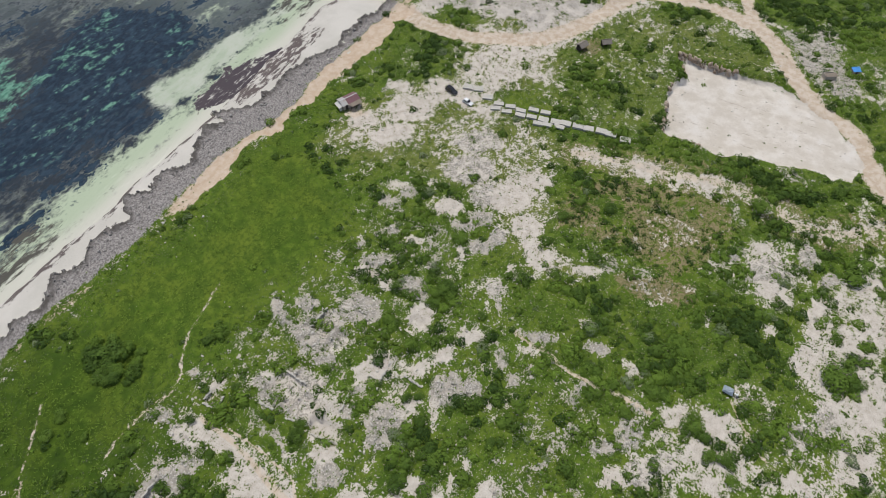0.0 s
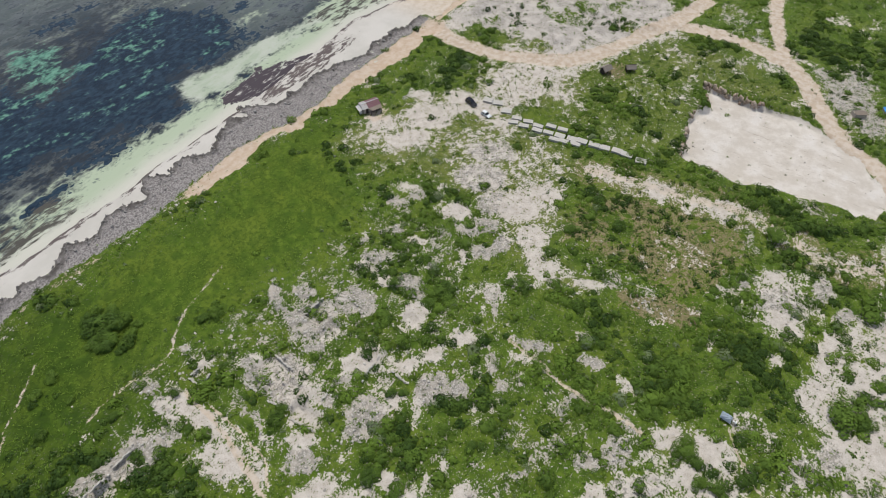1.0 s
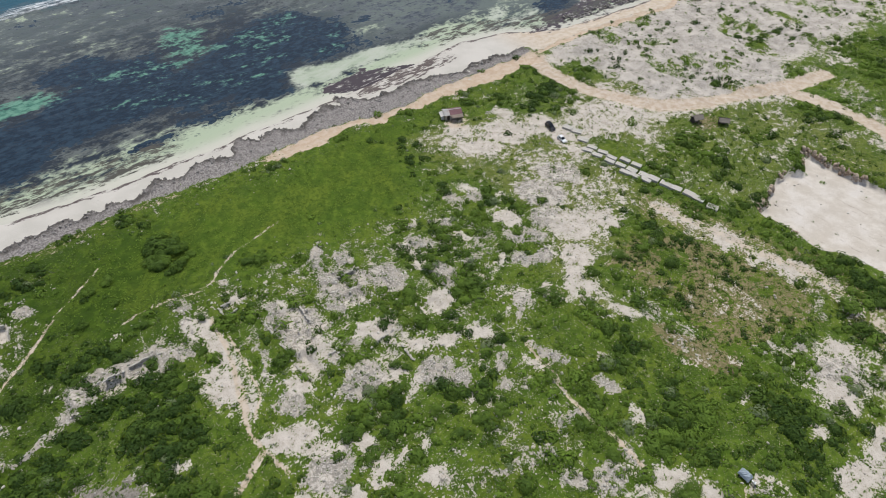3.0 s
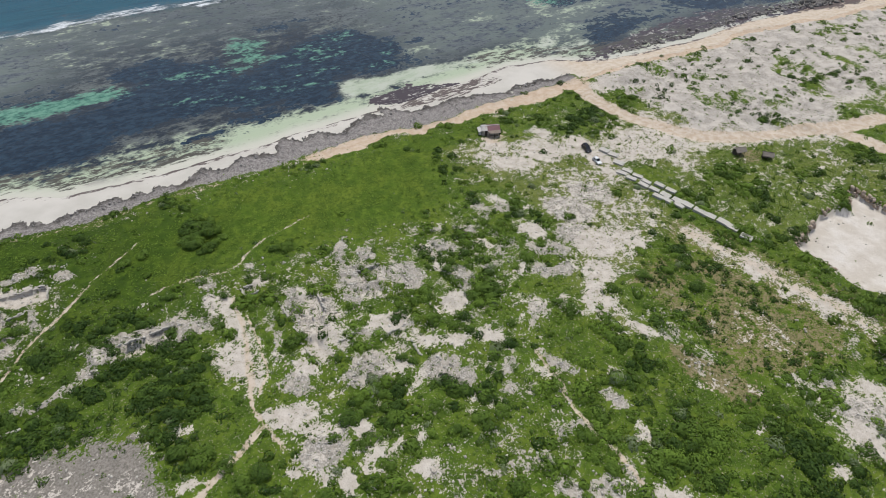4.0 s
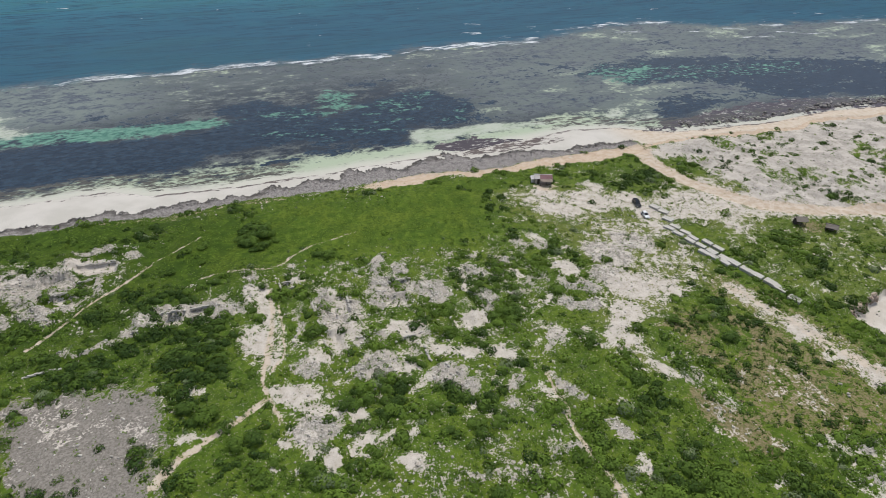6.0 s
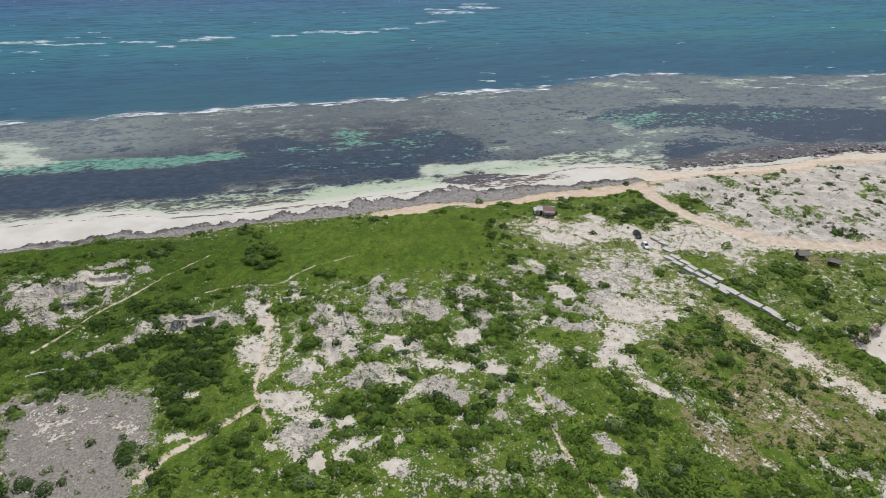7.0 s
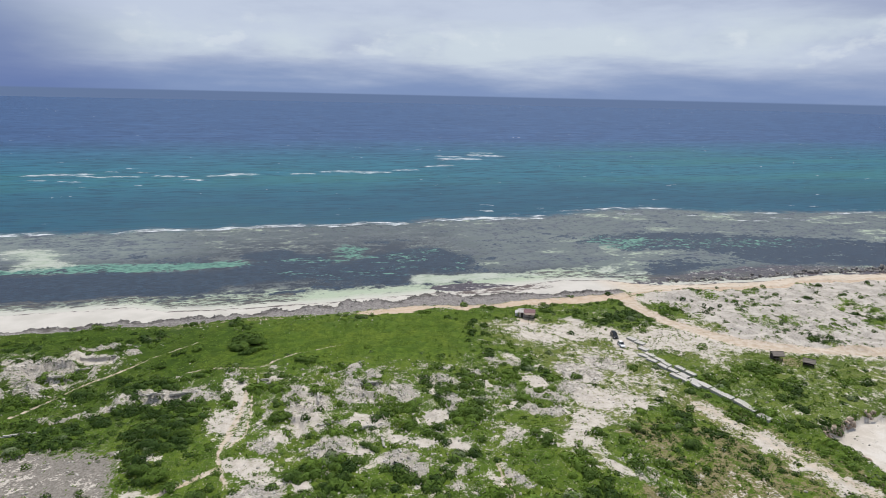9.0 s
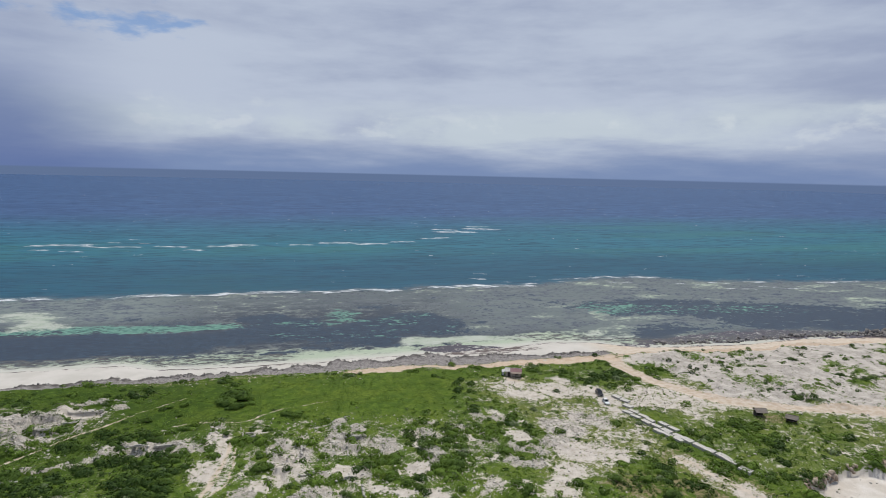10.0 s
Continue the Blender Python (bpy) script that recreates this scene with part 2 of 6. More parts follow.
PATH_B = [(-26.7, 81.9), (-21.9, 84.7), (-15.5, 89.4), (-9.8, 93.9)]
PATH_C = [(56.3, 13.2), (55.9, 5.7), (54.3, -2), (54.5, -7.3), (55.3, -13.7), (54.4, -20.5)]
PATH_D = [(-48.4, 57.9), (-43.6, 62.4), (-38.5, 69.3), (-33.9, 73.2), (-27.8, 79), (-23.8, 83)]
PATH_E = [(4.4, 61), (3.9, 51.9), (-0.8, 31.2), (-0.1, 26.4), (1.6, 19.3)]
PATH_F = [(-21.2, 12.6), (-16.3, 17.4), (-11.6, 19.7), (-6.6, 22.1), (-1.1, 25.6)]
PATH_G = [(160.7, 35.8), (168.1, 21.1), (175.5, 6.5), (179.1, -7.3), (181.2, -15.7)]
PATH_H = [(66.6, -34.7), (62.7, -37.7), (59.5, -41.5), (57.3, -44.4), (56.2, -46.9)]
PATH_I = [(4.7, 61.5), (4.2, 54.7), (3.4, 48.2), (2.5, 41.3), (0.8, 35.3)]
PATH_J = [(5.6, 55.1), (5.6, 49.1), (5.3, 42.7), (4.7, 36.8), (1.4, 33.4)]
PIT_L = [(-43, 89), (-41.3, 84.5), (-32.8, 83.4), (-32.4, 88.1)]
OPEN_A = [(80, 89), (93.3, 86.7), (108.3, 80.6), (123.1, 73.5), (125.2, 60.4), (121, 48.4), (117.6, 31.8), 
    (113.3, 24.5), (100.7, 27.3), (95.7, 20.7), (83.1, 20.5), (81.3, 4), (75.5, 9), (74, 19.2), (78.6, 27.9), 
    (86.6, 35.6), (86.1, 47.5), (86.3, 58.6), (84, 66.4), (77.4, 79.1)]
OPEN_B = [(108, -23.7), (117.1, -38.6), (104, -45.5), (96.5, -40.5), (95.4, -31.3)]
OPEN_C = [(98.7, -42.6), (124.7, -57.6), (63, -66.8), (55.5, -54.4), (71.4, -54.5), (78.5, -47.1)]
OPEN_D = [(50.3, -19.5), (59.9, -24.9), (64.4, -35.9), (58, -41.3), (60.1, -51.1), (55.5, -54.4), 
    (35, -20.5)]
OPEN_F = [(114.4, 26.8), (121.5, 9.1), (125.6, -17.1), (124, -32.7), (119.6, -39.5), (119.4, -32.3), 
    (121.7, -18.3), (117.6, -2.2), (113.2, 10.8)]
OPEN_G = [(141.6, 80.2), (162.2, 69.8), (175.4, 54.6), (188.8, 39), (172.9, 40.9), (154.2, 49), 
    (142.3, 47.3), (130.2, 57.1), (130.1, 67.2)]
OPEN_H = [(199.3, -13.1), (222.2, -27), (193.6, -35.9), (181.1, -44.7), (177.2, -33.9), (183.2, -24.1)]
OPEN_K = [(-51.6, 89.9), (-44.5, 93.7), (-31.6, 92.7), (-26.4, 83), (-33.9, 69.1), (-42.7, 65.6), 
    (-48.8, 61.4)]
OPEN_L = [(122.3, 69.5), (143.3, 72), (155.8, 54.5), (200.9, 34.1), (191.2, 27.5), (168.6, 39.5), 
    (152.8, 44.9), (136.9, 38.8), (130.6, 48.1), (123.9, 57.9)]
# patches of the ground cover: centre, half length, half width, turn in degrees
RUINS = [(-28, 62), (0, 72), (24, 68), (44, 64), (66, 62), (74, 40), (70, 22), (58, 10), (50, -14), (30, -12), (8, 2), (0, 18), (4, 34), (-6, 52)]
STONY = [(33, 64.6, 3.7, 1.6, 42), (31.8, 60.5, 2.2, 1.6, 47), (37.9, 59, 2.7, 2.1, 111), (32, 53.2, 5, 3.6, 114), (28.9, 46.3, 1.9, 1.6, 108),
    (42.9, 46.9, 5.4, 4.6, 109), (57.8, 57.7, 1.7, 1.4, 115), (56.1, 51.8, 4.2, 2.3, 120), (55.3, 41.2, 4.1, 2.5, 120), (53.8, 37.2, 2.7, 2.4, 118),
    (71.2, 43.3, 2, 1.8, 121), (62.3, 38.4, 1.7, 1.6, 120), (72.3, 31.7, 3.4, 2.4, 123), (64.2, 23, 2.5, 1.9, 24), (60.7, 20, 3, 0.9, 28),
    (26.9, 36.7, 3.1, 1.4, 120), (35.8, 34.7, 2.5, 1.2, 120), (36.3, 19.6, 3.7, 3.5, 29)]
STONY += [(23.7, 27.5, 4, 3.3, 41), (21.5, 35.7, 2.3, 2.1, 78), (16.8, 45.3, 2.5, 1.8, 112), (14.5, 50.6, 3.1, 1.7, 117),
    (22.2, 49.8, 1.8, 1.3, 112), (10.9, 69.6, 1.3, 1, 100), (0.3, 68.5, 2.7, 1.7, 110), (-3.5, 56.2, 2.4, 1.9, 97), (-9.6, 59.5, 3.5, 2.5, 103),
    (9.8, 44.6, 3.7, 1, 93), (20.5, 23.8, 2.9, 1, 121), (39.9, 15, 2.5, 1.9, 27), (50.1, 13.4, 2.3, 1.4, 123), (28.7, 2.9, 1.2, 0.9, 125),
    (58.7, 8.1, 6.2, 1.3, 113), (48.8, 12.2, 2.7, 1.9, 24), (46.6, 8.2, 1.6, 1.5, 176), (49.4, 4.7, 2.6, 0.8, 26)]
STONY += [(67, -0.6, 2.5, 0.9, 87), (62.6, -5.3, 2.6, 1.5, 126), (50.4, -5.5, 3.7, 1.2, 23), (54.9, -17.7, 3.3, 1.2, 83),
    (48.5, -17.9, 3.8, 3.1, 148), (42.8, -7.1, 1.4, 1.2, 10), (42.8, -14.3, 4.1, 1.4, 122), (44.5, -24.3, 5.8, 2.6, 124),
    (40.1, -23.3, 3.5, 1.7, 125), (33.4, -5.8, 2, 1.5, 129), (37.3, -5.8, 1.4, 1, 128), (23.4, 1.3, 2.3, 1.4, 123), (65.6, -48.9, 4.3, 2.6, 180),
    (103.9, -33, 7, 4.3, 133), (73.7, -53.4, 4, 2.6, 174), (112.6, -41, 5, 2.6, 4), (108.8, -47.2, 3.1, 2.1, 148), (104.6, -24.6, 2.6, 1.8, 175)]
STONY += [(34.1, 47, 2.1, 1.7, 112), (27.1, 48.1, 1.8, 1.3, 113), (76.4, 38.3, 2.9, 2.1, 123), (72.5, 58.7, 3, 2.2, 118),
    (78.1, 56.9, 2.4, 1.9, 119), (65.7, 52.4, 2.1, 2, 59), (81, 35.9, 3.7, 3.2, 129), (77.8, 29.2, 2.6, 2.4, 138), (93.7, 46.5, 7.9, 6, 124),
    (104.6, 49, 8.1, 5.4, 123), (88.4, 38.2, 4.6, 4.1, 134), (-37.8, 94.1, 7.9, 1.8, 173), (-44.3, 90, 2.6, 1.4, 109), (-28.3, 88.8, 2.2, 1.4, 115),
    (-48.2, 79.7, 4.7, 2.8, 127), (-41.5, 77.3, 3.4, 2, 118), (-36.4, 77.9, 3.3, 1.3, 97), (-42.3, 71.3, 2.7, 1.8, 88)]
STONY += [(-47, 65.6, 2.4, 1.3, 138), (-24.9, 59.3, 3.8, 2.5, 119), (-19.8, 61, 4, 2.3, 143), (-11.6, 57.2, 5.6, 3.3, 144),
    (-5.5, 57.1, 2.3, 1.7, 113), (-0.2, 62, 4, 1.8, 85), (-1, 69.1, 2.2, 1.1, 86), (-32.7, 53, 4.3, 1.2, 15), (-39.3, 52, 2.4, 1, 149),
    (8.3, 30.5, 3.5, 2, 150), (22.2, 27.7, 4.2, 3.3, 79), (9.2, 46.3, 6.2, 0.9, 77), (16.5, 51.4, 6.4, 3.2, 78), (-21.3, 36.2, 2.1, 0.8, 91),
    (15.1, 24.7, 1.4, 0.7, 153), (9.4, 32.2, 3, 2.5, 124), (26.4, 26.9, 3, 2.4, 75)]
SANDY = [(52.1, 51.2, 4.3, 1.4, 104), (52.5, 45.3, 2.8, 1.4, 120), (48.5, 33.7, 4.3, 3.2, 33), (65.7, 46.7, 2.6, 1.5, 121), (67.9, 34.6, 3.6, 1, 30),
    (49.9, 22.2, 3.4, 2.2, 122), (43.9, 24.7, 3.5, 1.6, 169), (37, 27.5, 3.8, 1.8, 148), (31.4, 35.8, 2.8, 2.4, 108), (29.8, 19.1, 3, 1.1, 32),
    (29, 25.1, 2.7, 2.1, 119), (18, 38.5, 3.6, 1.6, 39), (19.3, 52.7, 4.1, 1.4, 105), (21.4, 43.7, 5, 1, 109), (12.2, 63, 1.6, 1.2, 98),
    (-0.1, 61.6, 2.4, 1.9, 82), (12.6, 34, 2.9, 2, 116), (-2.4, 46.1, 3, 2.5, 89)]
SANDY += [(14.2, 25.6, 1.6, 1.4, 44), (16.3, 15.2, 2.5, 1.6, 120), (20.7, 9.3, 2.6, 0.8, 31), (23.5, 3.1, 2.4, 1.7, 123), (25.9, 8.7, 1.7, 0.7, 29),
    (80.1, 6.1, 4.2, 1.8, 123), (77.7, 17.8, 6.3, 3.4, 54), (70.8, 21.4, 2.4, 1.1, 26), (84.8, 24.5, 4.5, 3.8, 136), (54.3, 8.8, 3.3, 1, 94),
    (62.1, -13.1, 2.9, 1.8, 74), (59.6, -16.2, 2.3, 0.6, 20), (56.6, -25, 3.6, 2.7, 143), (59.6, -33.1, 5.1, 3.8, 143), (51.5, -31.6, 5.2, 2.2, 124),
    (47.7, -35.8, 3.1, 2.1, 134), (38.2, -18.7, 2.9, 1.9, 128), (71.2, -37.2, 3.8, 0.8, 122)]
SANDY += [(67.4, -41.3, 2.5, 1.4, 130), (52, -41.5, 2.9, 1.8, 3), (55.2, -49, 4, 2.5, 133), (82.5, -24.4, 3.4, 0.7, 4), (87.7, -37.5, 2.2, 1.6, 155),
    (98.4, -36.2, 4.9, 3.4, 72), (96.9, -47.1, 6.3, 3.4, 2), (84.3, -46.4, 4.4, 3.1, 164), (97.8, -57.8, 8.5, 4.7, 178), (81.4, -61.3, 7.7, 3.6, 2),
    (67, -60, 4.9, 2.9, 135), (79.5, 45, 4.8, 3.3, 122), (88.5, 75.2, 8.9, 5.3, 120), (106.8, 71.5, 10.2, 6.5, 121), (78.1, 60.6, 3.4, 1.9, 120),
    (114.2, -56.2, 4.4, 2.5, 177), (110, -30.3, 3.7, 2.3, 133), (94.6, 71.6, 6.6, 4.4, 120)]
SANDY += [(94.1, 83.2, 5, 4.1, 114), (91.1, 31.9, 6.9, 5.6, 129), (99.9, 28.7, 4.7, 3.5, 129), (-36.7, 86.6, 5, 1.9, 151),
    (-14.2, 32.4, 1.7, 0.9, 147), (-19.5, 32.5, 2.3, 1.3, 143), (-16, 21.9, 1.9, 1.2, 142), (8, 20.1, 5.2, 1.3, 141), (2.7, 14.1, 3.1, 1.6, 151),
    (6.6, 9.6, 1.7, 1.4, 93), (16.1, 14.9, 2.6, 2.1, 145), (15.6, 8.9, 3.3, 0.9, 4), (13.5, 7.4, 2, 1.4, 77), (22.3, 2.3, 2.1, 1.5, 153),
    (18.8, 39.2, 3.9, 3, 144), (12, 34.8, 2.5, 2.1, 131), (-0.6, 9.7, 3.2, 0.8, 78), (3.2, 6.7, 2, 1, 151)]
# pale patch added for the whiteness of smoke that hangs here
SANDY += [(151.6, 94.7, 8.9, 4, 160)]
CLUMPS = [(59.1, 54.9, 2.5, 2.3, 90), (57, 44.6, 2.8, 2.2, 118), (56.8, 32.3, 3.3, 3.3, 22), (65.7, 29.8, 2.5, 2.4, 138), (70.7, 27.2, 3, 2.5, 20),
    (43, 39.7, 3.4, 2.8, 115), (39.5, 57.7, 2.4, 1.5, 117), (42.2, 31.7, 3.9, 3, 119), (18.1, 71.4, 5.5, 2, 137), (7.5, 57.1, 3.4, 2.3, 111),
    (7.8, 46.9, 3.1, 2.2, 110), (12, 39.4, 4.2, 2.3, 118), (19.7, 41.6, 2.2, 1.1, 119), (32.4, 41, 4.3, 2.4, 119), (20.2, 31.9, 3.5, 2, 38),
    (16.9, 21, 4.6, 3.8, 116), (11, 28.1, 2.6, 2.3, 95), (33.4, 25, 2.2, 1.8, 119)]
CLUMPS += [(30.6, 10.2, 4.8, 4.3, 129), (25, 15.6, 2.8, 2, 121), (-4, 67.4, 2.5, 1.9, 72), (-4.5, 52.2, 3.1, 2.3, 104), (-13.2, 64, 2.9, 2, 104),
    (23.5, 5.3, 3.4, 2.6, 123), (70.5, -2, 6.8, 5, 132), (72.6, -11, 7.8, 5.3, 131), (81, -19.2, 6.3, 4.6, 139), (89.5, -27.5, 4.2, 2.6, 132),
    (66.7, -17.3, 7.2, 4.9, 132), (74.7, -25.3, 6.8, 4.9, 139), (77.3, -32.3, 6.7, 5, 147), (80.6, -40.4, 5.2, 3.8, 164), (89.3, -33, 4.9, 2.9, 101),
    (92.7, -41.4, 3.6, 2.6, 152), (62.3, -22.8, 5, 2.3, 124), (64.4, -44.6, 5, 3.6, 168)]
CLUMPS += [(65.8, -40.4, 3.5, 2.1, 131), (53.8, -43.3, 3.6, 2, 7), (56.1, -28.9, 3.4, 2.5, 139), (53.2, -35.8, 3.5, 2.7, 156),
    (49, -39.1, 2.2, 1.7, 149), (111.2, -51.3, 5.5, 3.6, 168), (83.7, -54.6, 5.2, 3.4, 108), (61.8, -57.3, 4.8, 2.5, 130),
    (96.5, -49, 2.4, 1.6, 166), (91.3, -50, 2, 1.4, 147), (109.2, -41.7, 3.2, 1.8, 2), (125.1, -55.1, 3.1, 2, 154), (63.3, -64.8, 2.5, 1.6, 141),
    (52.4, -10.3, 4.2, 2.9, 129), (58.2, -1.5, 4.9, 2.5, 94), (44.4, 4.3, 3.7, 3.1, 131), (37.6, 4.9, 3, 2.8, 157), (44.8, -2.3, 2.7, 2.2, 132)]
CLUMPS += [(62.3, -9, 1.9, 1.5, 146), (50.9, -20.3, 3.4, 2.1, 128), (33.1, -0, 3.5, 2, 123), (34.5, -10.9, 3.5, 2.4, 127),
    (94.6, 17.4, 6.7, 5.7, 140), (107.4, 27.2, 4.8, 4, 137), (120.9, -28, 7.4, 4.7, 1), (132.1, -33.1, 4.5, 3.2, 161), (107, 13.3, 4.7, 3.4, 132),
    (74.1, 78.6, 4.7, 3, 118), (76.6, 86.4, 6.4, 4.2, 117), (83.3, 75.5, 2.1, 1.9, 51), (48.1, 13.3, 1.8, 1.6, 133), (73.3, -17.7, 5.4, 3.5, 131),
    (64.9, 11.6, 5.4, 3.8, 127), (65.7, 6, 4, 2.9, 128), (73.3, 8.1, 4.2, 3.1, 129), (54.9, 15.4, 3.2, 2, 123)]
CLUMPS += [(122.3, -40.3, 3.2, 2.2, 147), (115.9, 10.2, 3.2, 2, 128), (-30.5, 49.5, 8.5, 3.9, 148), (-21.7, 48.9, 7.4, 3.5, 148),
    (-8.2, 46.2, 6.2, 3.1, 149), (-41.5, 45.5, 5.9, 2.9, 143), (-32.4, 41.3, 4.7, 2.5, 143), (-12.7, 26.7, 4.6, 3.2, 134),
    (-18.6, 25.3, 2.4, 1.6, 108), (-4.3, 19.2, 4.4, 3.1, 139), (-2.4, 14.5, 3.1, 1.5, 151), (-19.8, 16.2, 1.7, 1.2, 124), (1.3, 8.8, 2.8, 2.3, 119),
    (5.9, 7, 1.6, 1.4, 116), (13.6, 19.6, 3.5, 3, 128), (14.8, 11.2, 1.9, 1.7, 117), (21.3, 15, 3.4, 3, 137), (15.9, 3.6, 3.1, 2.5, 145)]
CLUMPS += [(-4.8, 62, 2.1, 1.5, 138), (12.2, 42.3, 4.7, 2.5, 79), (14.1, 31.2, 3, 1.8, 78), (8.4, 57, 4, 2.6, 87), (-14.2, 56.3, 2, 1.4, 127),
    (-44.6, 100.7, 10.8, 2.6, 169), (-36.8, 90.2, 5.8, 1.7, 153), (14.8, 76.8, 7.6, 1.9, 155), (-27, 54.8, 5, 2.4, 147), (-15.5, 42.7, 6, 3.1, 148),
    (-2.3, 45.3, 3.8, 2.5, 143), (-42.4, 60.1, 3.9, 2, 142), (-24.4, 67.8, 4.1, 2.1, 146), (-32.6, 61, 3.3, 1.8, 141), (182.4, 62.2, 3, 1.9, 14),
    (183.6, 58.6, 3.1, 1.4, 33), (185.8, 49.2, 4.3, 2.6, 179), (216.3, 62.4, 4.4, 2.4, 21)]
CLUMPS += [(219.8, 56, 5.3, 3, 179), (227.1, 64.1, 3.4, 1.4, 28), (226.6, 89.3, 3.1, 1.4, 32), (215.7, 81.4, 3, 1.7, 24),
    (231.2, 80.2, 3.7, 1.5, 30), (234, 58, 4.4, 1.7, 27), (161.7, 77.3, 3.9, 2.7, 179), (178.5, 77.8, 2.6, 1.7, 19), (152.5, 81.4, 7, 4.9, 0),
    (198.5, 56.3, 2.6, 1.5, 14), (149.3, 41.3, 5.4, 2.6, 164), (147.5, 35.6, 7.7, 3.1, 161), (159.8, 23.8, 8.5, 3.4, 162),
    (147.8, 25.4, 7.4, 2.8, 161), (174.5, 19.3, 4, 2.3, 4), (132.9, 95.4, 8.3, 5, 164), (136.7, 81.4, 6.5, 4.9, 9)]
STONY += [(22.8, 26.7, 4.9, 3.1, 160), (36.3, 19.9, 4.8, 3.2, 163), (19.2, 46.3, 8.7, 5.2, 88), (33, 51.4, 6.6, 5.1, 158),
    (-11.3, 58.8, 6.4, 3.3, 156), (-22.9, 58.4, 4.4, 2.7, 144), (-27.5, 56.2, 3.2, 2, 131), (-56, 82.5, 9.2, 4.9, 126), (-47.2, 84.4, 8.1, 4.5, 144),
    (-48.7, 69.6, 6, 3.3, 142), (-55.3, 69, 3.8, 2, 127), (7.6, 14.8, 5.3, 3.6, 152), (12.6, 17.3, 2.3, 1.8, 146)]
SANDY += [(4.9, 25.1, 5.5, 3.2, 156), (17, 12, 3.1, 2.3, 154), (32.6, 36.5, 5.4, 3.4, 162), (15.6, 38.1, 4, 2.6, 155), (-39.8, 88.6, 6.1, 2.7, 157),
    (-14.7, 21.4, 2.2, 1.4, 138), (-14.2, 32.8, 2.4, 1.2, 156), (-0.7, 43.9, 5.4, 3.6, 106), (2.6, 54.8, 9.6, 1.9, 89), (9.6, 7.7, 2.7, 1.8, 95)]
CLUMPS += [(-50.5, 98.3, 13.1, 3.6, 162), (-24.6, 44.4, 9, 4.4, 155), (-13.9, 42.4, 8.1, 5.3, 143), (-42.2, 44.7, 6.2, 2.6, 156),
    (-14.6, 25.2, 5.2, 2.9, 152), (-2.8, 17.9, 4.3, 2.7, 150), (0.3, 9.1, 3.9, 2.9, 135), (-16.2, 13.3, 3.2, 1.8, 151), (14.9, 21.6, 4.6, 3, 90),
    (24.7, 17.1, 4.5, 4, 98), (33.3, 13.7, 3.5, 3.2, 158), (16.7, 2.9, 3.2, 2.8, 126), (26.7, 5.5, 3.2, 2.4, 159), (14.8, 11.6, 2.2, 1.8, 101),
    (31.1, 5.6, 3.8, 3, 161), (-27.5, 72.9, 2.9, 1.8, 120), (12.7, 49.4, 5.7, 2.3, 87), (14.9, 75.4, 6.5, 2.2, 163)]
GRASSY = [(90.9, 60.2, 6.7, 4.6, 121), (82.3, 65.2, 4.7, 2.8, 120), (132.5, 48.4, 4.6, 2.8, 125), (177.9, 5.3, 16.8, 6, 124),
    (145.6, 37.1, 8.3, 7, 144), (143.5, 21.1, 10.6, 7.1, 130), (155.5, 66.3, 5.7, 3, 123), (151.4, 81.5, 5, 4.2, 126), (68.5, 72.5, 7.6, 4.5, 119),
    (68.6, 61.5, 3.6, 2.6, 118), (89.4, 63.5, 7.2, 5.6, 170), (80.2, 75.9, 6.8, 6.1, 38), (108.6, 63.1, 5, 3.6, 171), (126.4, 48.4, 5.6, 3.4, 168),
    (112.9, 45.1, 4.4, 3.3, 13), (151.5, 43.7, 10.6, 3.4, 159), (176.9, 34, 9, 2.8, 159), (142, 70.6, 5.1, 2.9, 165), (155.6, 66.5, 4.7, 2.2, 162)]
WHITE_OUT = [(-190, 492, -174, 492, 13.4), (-175, 495, -152, 492, 19.7), (-149, 480, -129, 473, 8.7), (-135, 510, -128, 508, 8.1),
    (-130, 476, -105, 476, 8.8), (-110, 504, -100, 502, 4.8), (-88, 478, -65, 471, 7.4), (-59, 450, -49, 448, 8.2), (-41, 474, -23, 473, 12.2),
    (-24, 483, -6, 479, 14.2), (30, 477, 48, 477, 8), (62, 491, 83, 490, 15.3), (83, 486, 102, 479, 13.4), (107, 481, 121, 478, 10.1),
    (133, 494, 152, 493, 10.7), (174, 521, 198, 528, 14), (213, 624, 235, 614, 15.9), (214, 591, 246, 590, 29.5)]
WHITE_OUT += [(273, 661, 294, 657, 15), (264, 632, 289, 621, 27.5), (-155, 451, -143, 448, 6.5), (-180, 461, -172, 460, 8)]
WHITE_IN = [(171, 249, 181, 254, 4.8), (204, 266, 212, 266, 3), (221, 266, 228, 266, 3.1), (233, 268, 245, 271, 6.3), (245, 271, 253, 265, 6.3),
    (256, 266, 272, 266, 6.3), (266, 262, 285, 263, 6.2), (236, 250, 251, 246, 3.6), (157, 248, 176, 246, 5.3), (140, 246, 151, 246, 3.3),
    (309, 236, 318, 230, 3.5), (339, 234, 351, 232, 5), (335, 218, 345, 215, 2.6), (392, 223, 427, 223, 4.9), (282, 236, 298, 228, 2.7),
    (303, 215, 322, 211, 3.1), (343, 209, 364, 207, 2.5), (403, 250, 407, 247, 3.2)]
WHITE_IN += [(155, 298, 161, 296, 3.4), (146, 277, 153, 275, 3.8)]
